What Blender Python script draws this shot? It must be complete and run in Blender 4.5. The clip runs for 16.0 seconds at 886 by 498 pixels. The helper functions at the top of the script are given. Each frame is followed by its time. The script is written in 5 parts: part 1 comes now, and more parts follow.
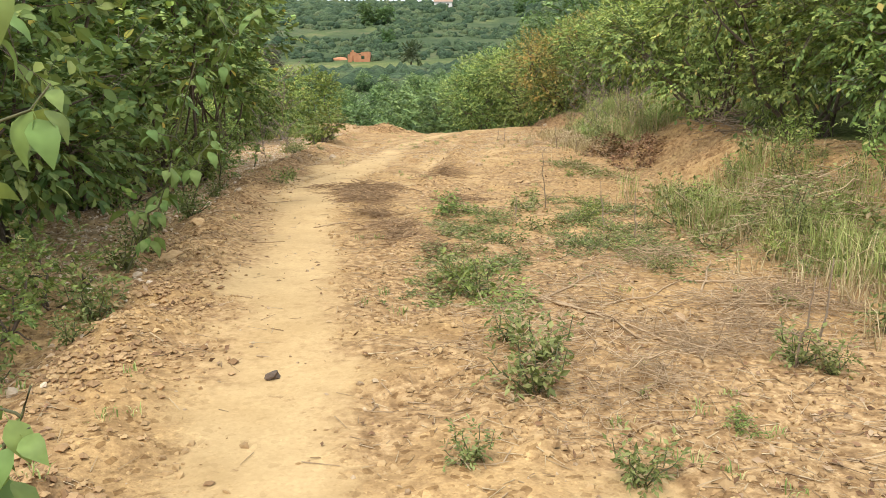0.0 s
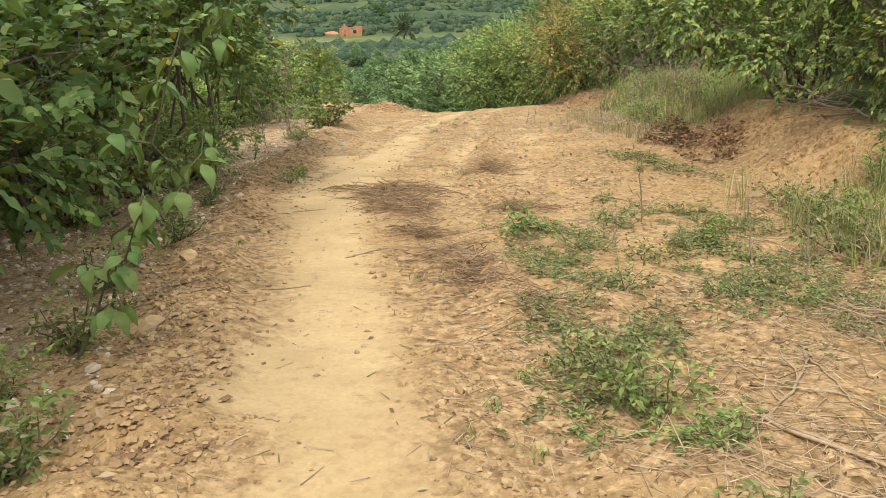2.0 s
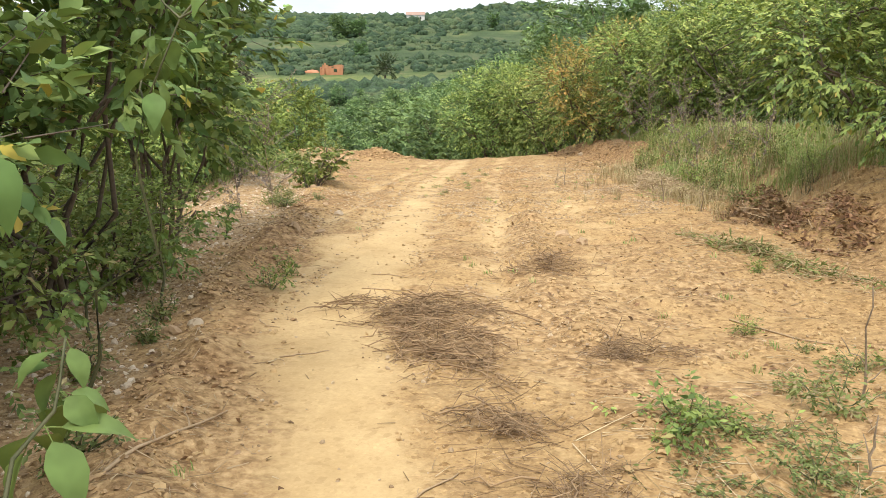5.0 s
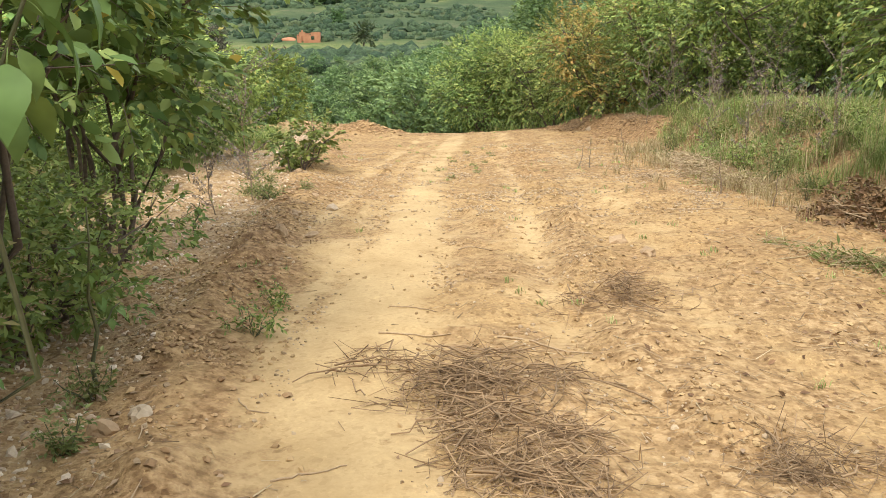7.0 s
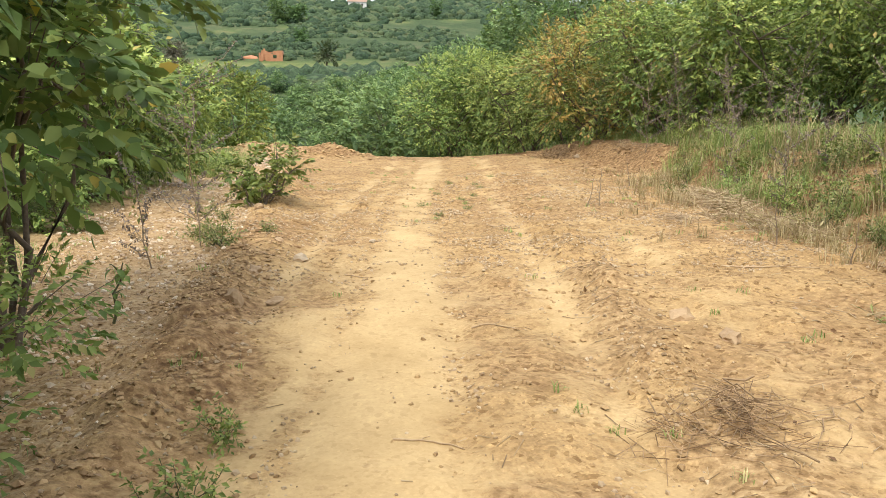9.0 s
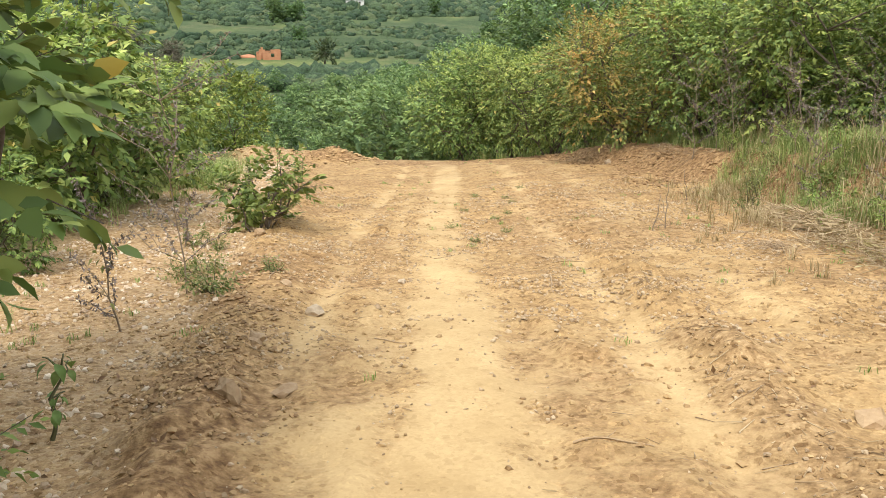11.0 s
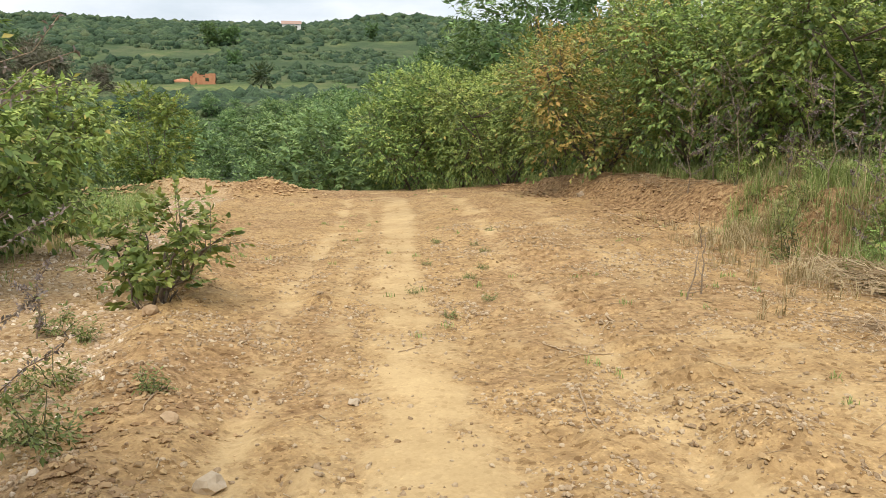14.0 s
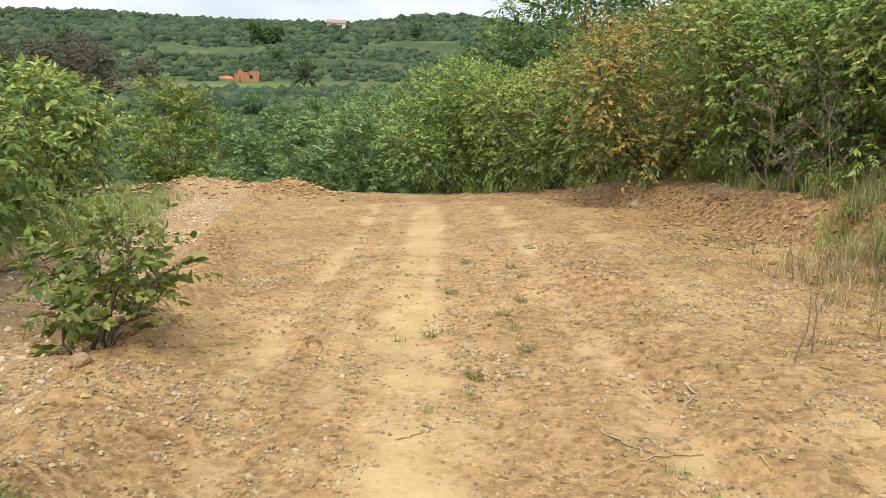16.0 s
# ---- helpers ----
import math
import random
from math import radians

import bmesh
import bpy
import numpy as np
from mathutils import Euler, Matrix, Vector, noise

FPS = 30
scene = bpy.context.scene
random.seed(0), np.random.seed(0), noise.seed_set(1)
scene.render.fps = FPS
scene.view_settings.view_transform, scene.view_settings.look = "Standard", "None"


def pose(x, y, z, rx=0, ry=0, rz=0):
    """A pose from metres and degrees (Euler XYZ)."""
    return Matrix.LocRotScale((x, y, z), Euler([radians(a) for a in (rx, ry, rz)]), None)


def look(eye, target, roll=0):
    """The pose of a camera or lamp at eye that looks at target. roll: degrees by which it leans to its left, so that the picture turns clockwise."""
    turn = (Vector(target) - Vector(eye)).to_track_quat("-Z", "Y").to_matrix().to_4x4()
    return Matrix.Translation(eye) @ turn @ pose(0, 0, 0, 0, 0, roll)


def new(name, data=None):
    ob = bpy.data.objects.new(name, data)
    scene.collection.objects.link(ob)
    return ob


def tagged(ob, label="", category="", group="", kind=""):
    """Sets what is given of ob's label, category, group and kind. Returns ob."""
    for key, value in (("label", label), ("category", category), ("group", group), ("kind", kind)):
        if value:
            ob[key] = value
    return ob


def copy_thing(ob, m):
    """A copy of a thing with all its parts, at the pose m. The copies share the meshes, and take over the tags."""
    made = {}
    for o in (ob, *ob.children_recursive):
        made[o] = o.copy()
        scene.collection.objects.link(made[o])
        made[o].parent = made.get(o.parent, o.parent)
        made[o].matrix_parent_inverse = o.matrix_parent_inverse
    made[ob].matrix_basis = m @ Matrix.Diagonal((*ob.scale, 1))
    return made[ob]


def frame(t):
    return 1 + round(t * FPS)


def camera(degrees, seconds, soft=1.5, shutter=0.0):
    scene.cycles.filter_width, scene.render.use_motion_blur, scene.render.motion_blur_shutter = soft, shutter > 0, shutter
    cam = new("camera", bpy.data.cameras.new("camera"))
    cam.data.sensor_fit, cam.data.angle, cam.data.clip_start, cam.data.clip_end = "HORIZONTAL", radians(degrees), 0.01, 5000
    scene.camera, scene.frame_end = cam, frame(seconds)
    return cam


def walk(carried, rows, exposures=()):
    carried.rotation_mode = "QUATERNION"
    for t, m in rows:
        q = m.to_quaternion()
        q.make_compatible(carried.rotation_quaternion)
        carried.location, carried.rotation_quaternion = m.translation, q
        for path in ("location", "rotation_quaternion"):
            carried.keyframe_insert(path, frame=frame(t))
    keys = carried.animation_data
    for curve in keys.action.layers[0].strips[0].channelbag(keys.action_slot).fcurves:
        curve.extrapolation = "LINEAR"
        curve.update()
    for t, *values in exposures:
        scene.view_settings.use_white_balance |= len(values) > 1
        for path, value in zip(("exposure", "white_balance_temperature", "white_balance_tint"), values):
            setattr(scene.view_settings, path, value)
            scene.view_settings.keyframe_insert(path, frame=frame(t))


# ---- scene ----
cam = camera(55.6, 16.0, 0.8)
METRES, EYE, TILT, LEAN, TURN = 15.306, 1.5, -4.0, 0.0, 0.0
ROWS = [
    (0.0, 0.0, 0.0, 0.0, -0.11, -10.87, 0.55),
    (0.5, -0.0071, 0.0379, -0.0005, -0.97, -10.99, 0.3),
    (1.0, -0.0147, 0.0736, -0.0011, -2.52, -10.17, 0.17),
    (1.5, -0.0273, 0.1129, -0.0007, -0.63, -12.11, 0.55),
    (2.0, -0.0404, 0.1462, 0.0025, -0.68, -12.56, 0.87),
    (2.5, -0.0447, 0.1785, 0.0047, -2.0, -10.35, 0.68),
    (3.0, -0.0508, 0.209, 0.0049, -3.47, -9.92, 0.83),
    (3.5, -0.0563, 0.2455, 0.004, -0.6, -11.33, 0.66),
    (4.0, -0.0639, 0.2794, 0.0074, 0.88, -10.72, -0.15),
    (4.5, -0.0697, 0.3113, 0.0111, -0.9, -9.76, 0.14),
    (7.0, -0.0981, 0.4719, 0.0148, -3.55, -12.09, 0.23),
    (7.5, -0.0994, 0.5038, 0.0141, -4.25, -11.33, -0.1),
    (8.0, -0.1021, 0.535, 0.014, -5.04, -10.36, -0.39),
    (10.5, -0.1231, 0.6874, 0.0153, -6.52, -11.36, -0.58),
    (11.0, -0.125, 0.7158, 0.0163, -6.21, -10.85, -0.24),
    (11.5, -0.1281, 0.7423, 0.0145, -8.51, -10.69, -0.64),
    (12.0, -0.1287, 0.7704, 0.0134, -7.39, -10.08, 0.55),
    (12.5, -0.1296, 0.7975, 0.0151, -8.78, -10.04, -0.1),
    (13.0, -0.127, 0.8214, 0.0157, -11.98, -10.11, 0.12),
    (13.5, -0.1217, 0.8506, 0.0137, -10.32, -10.56, 0.64),
    (14.0, -0.119, 0.8762, 0.0147, -10.35, -9.23, -0.08),
    (14.5, -0.1121, 0.9005, 0.0141, -8.02, -7.33, -0.48),
    (15.0, -0.1062, 0.9263, 0.0127, -7.3, -9.55, -2.04),
    (15.5, -0.1007, 0.9512, 0.0133, -9.06, -9.71, -1.67),
    (16.0, -0.0937, 0.9814, 0.012, -7.48, -9.24, -0.84),
]
walk(cam, [(t, pose(0, 0, EYE, TILT, LEAN, TURN) @ pose(METRES * x, METRES * y, METRES * z, 90 + pitch, roll, yaw)) for t, x, y, z, yaw, pitch, roll in ROWS],
     [(0.0, 0.56), (1.5, 0.46), (2.5, 0.56), (3.5, 0.64), (7.0, 0.62), (8.0, 0.6), (11.0, 0.6), (12.5, 0.44), (13.5, 0.38), (14.0, 0.3), (14.5, 0.12), (15.0, 0.14), (15.4, 0.28), (16.0, 0.33)])

# ---- sky, sun and exposure ----
SUN_HEIGHT, SUN_FROM = 60.0, 205.0
world = bpy.data.worlds.new("world")
scene.world = world
world.use_nodes = True
wn, wl = world.node_tree.nodes, world.node_tree.links
wn.clear()
sky = wn.new("ShaderNodeTexSky")
sky.sky_type, sky.sun_disc = "NISHITA", False
sky.sun_elevation, sky.sun_rotation = radians(SUN_HEIGHT), radians(SUN_FROM)
clear = wn.new("ShaderNodeBackground")
clear.inputs["Strength"].default_value = 0.1
wl.new(sky.outputs[0], clear.inputs["Color"])
where = wn.new("ShaderNodeTexCoord")
flat = wn.new("ShaderNodeMapping")
flat.inputs["Scale"].default_value = (1.0, 1.0, 3.2)
wl.new(where.outputs["Generated"], flat.inputs["Vector"])
puff = wn.new("ShaderNodeTexNoise")
puff.inputs["Scale"].default_value, puff.inputs["Detail"].default_value, puff.inputs["Roughness"].default_value = 2.6, 7, .55
wl.new(flat.outputs[0], puff.inputs["Vector"])
tone = wn.new("ShaderNodeValToRGB")
tone.color_ramp.elements[0].position, tone.color_ramp.elements[0].color = .36, (.62, .71, .82, 1)
tone.color_ramp.elements[1].position, tone.color_ramp.elements[1].color = .62, (.95, .97, 1.0, 1)
wl.new(puff.outputs["Fac"], tone.inputs["Fac"])
cloud = wn.new("ShaderNodeBackground")
# an overcast sky is brightest overhead
up = wn.new("ShaderNodeSeparateXYZ")
wl.new(where.outputs["Generated"], up.inputs[0])
dome = wn.new("ShaderNodeMapRange")
dome.inputs["From Min"].default_value, dome.inputs["From Max"].default_value = .05, .95
dome.inputs["To Min"].default_value, dome.inputs["To Max"].default_value = .95, 1.4
wl.new(up.outputs["Z"], dome.inputs["Value"])
wl.new(dome.outputs[0], cloud.inputs["Strength"])
wl.new(tone.outputs[0], cloud.inputs["Color"])
veil = wn.new("ShaderNodeMapRange")
veil.inputs["From Min"].default_value, veil.inputs["From Max"].default_value = .3, .5
veil.inputs["To Min"].default_value, veil.inputs["To Max"].default_value = .72, .97
wl.new(puff.outputs["Fac"], veil.inputs["Value"])
both = wn.new("ShaderNodeMixShader")
wl.new(veil.outputs[0], both.inputs["Fac"])
wl.new(clear.outputs[0], both.inputs[1])
wl.new(cloud.outputs[0], both.inputs[2])
wout = wn.new("ShaderNodeOutputWorld")
wl.new(both.outputs[0], wout.inputs["Surface"])

sun = new("sun", bpy.data.lights.new("sun", "SUN"))
sun.data.energy, sun.data.angle, sun.data.color = 2.3, radians(20), (1.0, .93, .82)
sun_to = Vector((math.sin(radians(SUN_FROM)) * math.cos(radians(SUN_HEIGHT)), math.cos(radians(SUN_FROM)) * math.cos(radians(SUN_HEIGHT)), math.sin(radians(SUN_HEIGHT))))
sun.matrix_world = look(sun_to * 60, (0, 0, 0))

# ---- the lie of the land ----
def lattice(ix, iy, seed):
    n = (ix.astype(np.int64) * 374761393 + iy.astype(np.int64) * 668265263 + seed * 1442695041) & 0xFFFFFFFF
    n = ((n ^ (n >> 13)) * 1274126177) & 0xFFFFFFFF
    n = ((n ^ (n >> 16)) * 2246822519) & 0xFFFFFFFF
    return ((n ^ (n >> 15)) & 0xFFFFFF) / float(0xFFFFFF)


def grain(x, y, size, seed=0):
    """Smooth noise of 0 to 1, with lumps of that size in metres."""
    x, y = np.asarray(x, float) / size, np.asarray(y, float) / size
    ix, iy = np.floor(x), np.floor(y)
    fx, fy = x - ix, y - iy
    fx, fy = fx * fx * (3 - 2 * fx), fy * fy * (3 - 2 * fy)
    a, b = lattice(ix, iy, seed), lattice(ix + 1, iy, seed)
    c, d = lattice(ix, iy + 1, seed), lattice(ix + 1, iy + 1, seed)
    return (a + (b - a) * fx) * (1 - fy) + (c + (d - c) * fx) * fy


def step(a, b, v):
    t = np.clip((np.asarray(v, float) - a) / (b - a), 0, 1)
    return t * t * (3 - 2 * t)


def curve(v, xs, ys):
    """A smooth line through a few stations."""
    xs, ys = np.array(xs, float), np.array(ys, float)
    m = np.gradient(ys, xs)
    v = np.clip(np.asarray(v, float), xs[0], xs[-1])
    i = np.clip(np.searchsorted(xs, v) - 1, 0, len(xs) - 2)
    w = xs[i + 1] - xs[i]
    t = (v - xs[i]) / w
    return ((1 + 2 * t) * (1 - t) ** 2 * ys[i] + t * (1 - t) ** 2 * w * m[i] + t * t * (3 - 2 * t) * ys[i + 1] + t * t * (t - 1) * w * m[i + 1])


def road_level(y):
    return curve(y, (-30, -5, 0, 3, 6, 9, 12, 18, 24, 29, 32, 36, 40, 46, 56, 75, 110, 170, 230, 280, 400, 560, 700, 900, 2500),
                 (1.9, .3, 0, -.12, -.26, -.5, -.69, -1.12, -1.62, -2.13, -2.47, -2.97, -3.55, -5.0, -7.2, -9.4, -10.6, -10.2, -9.2, -7.4, 2.6, 13, 19.5, 20.5, 10))


def path_x(y):
    return curve(y, (0, 3, 6, 9, 11.5, 14, 18, 21, 25, 29, 34, 40), (-.45, -.68, -1.15, -1.55, -1.74, -1.46, -1.1, -.85, -.3, .15, .5, .6))


def bank_x(y):
    """The foot of the dozed bank on the right."""
    return curve(y, (0, 5, 10, 14, 18, 23, 28, 33), (3.6, 3.3, 2.9, 3.05, 3.5, 3.55, 3.3, 3.2))


def left_x(y):
    """The low windrow on the left of the track."""
    return curve(y, (0, 3.6, 6.6, 12, 15, 17, 21, 26, 34), (-1.25, -1.6, -2.1, -2.7, -2.78, -2.75, -2.65, -2.9, -3.0))


def ridge_x(y):
    """The loose ridge right of the track."""
    return curve(y, (5, 7, 8.5, 10, 12, 14, 15, 16.5, 20), (-.35, -.2, -.12, 0, -.06, .05, .2, .36, .6))


def grass_x(y):
    """Where the grass of the bank begins."""
    return curve(y, (10, 14, 16, 19, 20.5, 22, 24, 28, 34), (3.4, 3.1, 2.95, 2.85, 2.95, 3.3, 4.0, 4.5, 4.6))


def ruggedness(x, y):
    """0 on the beaten track, 1 on loose soil."""
    d = np.abs(x - path_x(y) + .12 * (grain(y, 0 * y, 1.7, 3) - .5))
    return step(.16, .62, d + .22 * (grain(x, y, .5, 11) - .5) + .1 * (grain(x, y, .16, 12) - .5))


def height(x, y):
    x, y = np.asarray(x, float), np.asarray(y, float)
    z = road_level(y)
    near = 1 - step(28, 38, y)
    low = 1 - step(60, 110, y)
    rise = x - bank_x(y) - .3 * (grain(y, 0 * y, .9, 21) - .5)
    z = z + near * step(0, 1.35 - .8 * step(17, 22, y), rise) * (.42 - .28 * step(19, 27, y) + .25 * grain(x, y, 2.3, 5)) + low * .07 * np.clip(x - 3, 0, 40)
    z = z - near * .06 * np.sin((y + .5 * x) * 2 * math.pi / .34 + 2 * grain(x, y, .7, 8)) * step(.1, .4, rise) * (1 - step(1.05, 1.4, rise)) * step(8, 9, y) * (1 - step(15, 16, y))
    # the ground climbs towards the bank
    z = z + near * step(11, 15, y) * (.13 * step(-.5, 1.3, x) + .1 * step(20, 26, y) * step(.5, 3, x))
    left = x - left_x(y) - .3 * (grain(y, 0 * y, 1.7, 7) - .5)
    z = z + near * (.05 + .1 * grain(x, y, .35, 23) + .06 * (grain(x, y, .13, 25) - .4)) * np.exp(-(left / .3) ** 2) + near * .04 * step(.2, 1.6, -left)
    crest = np.exp(-((x - ridge_x(y) - .15 * (grain(y, 0 * y, 1.3, 18) - .5)) / .2) ** 2) * step(5.5, 7, y) * (1 - step(17, 19, y))
    z = z + crest * (.01 + .13 * grain(x, y, .3, 19)) * (1 - .6 * step(7.6, 8.6, y) * (1 - step(10, 11, y)))
    # the push of loose earth along the brow
    brow = y - 35.4 - .5 * (grain(x, 0 * x, 1.9, 31) - .5)
    z = z + (.16 + .34 * grain(x, y, .8, 32)) * np.exp(-(brow / .8) ** 2) * (step(1.0, 2.4, .4 - x) * (1 - step(6, 9, -x)) + .3 * step(1.2, 2.6, x - .4) * (1 - step(4, 6, x)))
    far = step(45, 130, np.hypot(x, y))
    z = z + far * (grain(x, y, 60, 2) - .5) * 3 + step(300, 600, y) * (grain(x, y, 170, 9) - .5) * 6
    z = z + step(450, 700, y) * 10 * np.exp(-((x - 95) / 60) ** 2) * step(520, 760, y)
    rug = ruggedness(x, y)
    close = 1 - step(38, 46, y)
    z = z + close * ((.25 + .75 * rug) * .05 * (grain(x, y, .8, 13) - .5) + (.12 + .88 * rug) * (1 + .25 * step(10, 13, y)) * (.045 * (grain(x, y, .27, 14) - .5) + .02 * (grain(x, y, .12, 15) - .5)))
    z = z + close * rug * .05 * np.maximum(0, grain(x, y, .2, 16) - .68) / .32 * step(.4, .6, grain(x, y, 1.4, 17))
    # wheel lines and cleats
    for off, wide, deep in ((-.95, .12, .03), (-.33, .06, .014), (.4, .08, .02), (1.22, .16, .03)):
        z = z - close * step(9, 12, y) * deep * np.exp(-((x - path_x(y) - off - .05 * np.sin(y * .7)) / wide) ** 2)
    cleat = np.exp(-((x - .62 - .1 * (y - 20)) / .26) ** 4) * step(15, 17, y) * (1 - step(25, 28, y)) * (.4 + .6 * step(.35, .55, grain(x, y, .8, 24)))
    z = z + close * cleat * .03 * np.sin(2 * math.pi * (y + .3 * x) / .26)
    return z


# ---- materials ----
def material(name):
    m = bpy.data.materials.new(name)
    m.use_nodes = True
    t = m.node_tree
    return m, t.nodes, t.links, t.nodes["Principled BSDF"]


def noise_node(n, l, size, detail=4, rough=.55, coords=None):
    q = n.new("ShaderNodeTexNoise")
    q.inputs["Scale"].default_value, q.inputs["Detail"].default_value, q.inputs["Roughness"].default_value = 1 / size, detail, rough
    if coords is None:
        coords = n.new("ShaderNodeTexCoord").outputs["Object"]
    l.new(coords, q.inputs["Vector"])
    return q.outputs["Fac"]


def ramp(n, l, fac, *stops):
    r = n.new("ShaderNodeValToRGB")
    e = r.color_ramp.elements
    while len(e) < len(stops):
        e.new(.5)
    for k, (p, c) in zip(e, stops):
        k.position, k.color = p, (*c, 1) if len(c) == 3 else c
    l.new(fac, r.inputs["Fac"])
    return r.outputs["Color"]


def mixed(n, l, fac, a, b, kind="MIX"):
    q = n.new("ShaderNodeMix")
    q.data_type, q.blend_type = "RGBA", kind
    for k, v in ((0, fac), (6, a), (7, b)):
        if hasattr(v, "is_linked"):
            l.new(v, q.inputs[k])
        else:
            q.inputs[k].default_value = v if k == 0 else (*v, 1)
    return q.outputs[2]


def sums(n, l, op, a, b):
    q = n.new("ShaderNodeMath")
    q.operation = op
    for k, v in enumerate((a, b)):
        if hasattr(v, "is_linked"):
            l.new(v, q.inputs[k])
        else:
            q.inputs[k].default_value = v
    return q.outputs[0]


def bumped(n, l, b, fac, strength, distance):
    q = n.new("ShaderNodeBump")
    q.inputs["Strength"].default_value, q.inputs["Distance"].default_value = strength, distance
    l.new(fac, q.inputs["Height"])
    l.new(q.outputs[0], b.inputs["Normal"])


def leaf_material(name, dark, mid, light, odd=None, share=.06, gloss=.55, thin=.24, clump=.5, flush=None):
    """Leaves: each its own green, some turned; light shines through."""
    m, n, l, b = material(name)
    geo = n.new("ShaderNodeNewGeometry").outputs["Random Per Island"]
    own = n.new("ShaderNodeObjectInfo").outputs["Random"]
    stops = [(0, dark), (.5, mid), (1 - share, light)]
    if odd:
        stops += [(1 - share * .98, odd), (1, odd)]
    col = ramp(n, l, geo, *stops)
    hue = n.new("ShaderNodeHueSaturation")
    l.new(col, hue.inputs["Color"])
    if flush:
        spread = ramp(n, l, noise_node(n, l, clump * 1.6, 2), (.48, (0, 0, 0)), (.62, (1, 1, 1)))
        col = mixed(n, l, sums(n, l, "MULTIPLY", spread, .75), col, flush)
        l.new(col, hue.inputs["Color"])
    clump = noise_node(n, l, clump, 2)
    l.new(sums(n, l, "ADD", sums(n, l, "MULTIPLY", own, .035), .483), hue.inputs["Hue"])
    l.new(sums(n, l, "ADD", sums(n, l, "MULTIPLY", clump, .9), .55), hue.inputs["Value"])
    hue.inputs["Saturation"].default_value = 1.0
    l.new(hue.outputs[0], b.inputs["Base Color"])
    b.inputs["Roughness"].default_value = gloss
    b.inputs["Specular IOR Level"].default_value = .22
    see = n.new("ShaderNodeBsdfTranslucent")
    warm = mixed(n, l, .4, hue.outputs[0], (.22, .30, .04))
    l.new(warm, see.inputs["Color"])
    both = n.new("ShaderNodeMixShader")
    both.inputs[0].default_value = thin
    l.new(b.outputs[0], both.inputs[1])
    l.new(see.outputs[0], both.inputs[2])
    l.new(both.outputs[0], n["Material Output"].inputs["Surface"])
    return m


def grainy(name, a, b_, size, rough=.9, bump=.4, depth=.004, islands=False):
    m, n, l, b = material(name)
    f = noise_node(n, l, size, 6, .65)
    if islands:
        geo = n.new("ShaderNodeNewGeometry").outputs["Random Per Island"]
        f = sums(n, l, "ADD", sums(n, l, "MULTIPLY", f, .5), sums(n, l, "MULTIPLY", geo, .5))
    own = n.new("ShaderNodeObjectInfo").outputs["Random"]
    c = ramp(n, l, f, (.25, a), (.75, b_))
    c = mixed(n, l, sums(n, l, "MULTIPLY", own, .35), c, tuple(v * .6 for v in a))
    l.new(c, b.inputs["Base Color"])
    b.inputs["Roughness"].default_value = rough
    bumped(n, l, b, f, bump, depth)
    return m


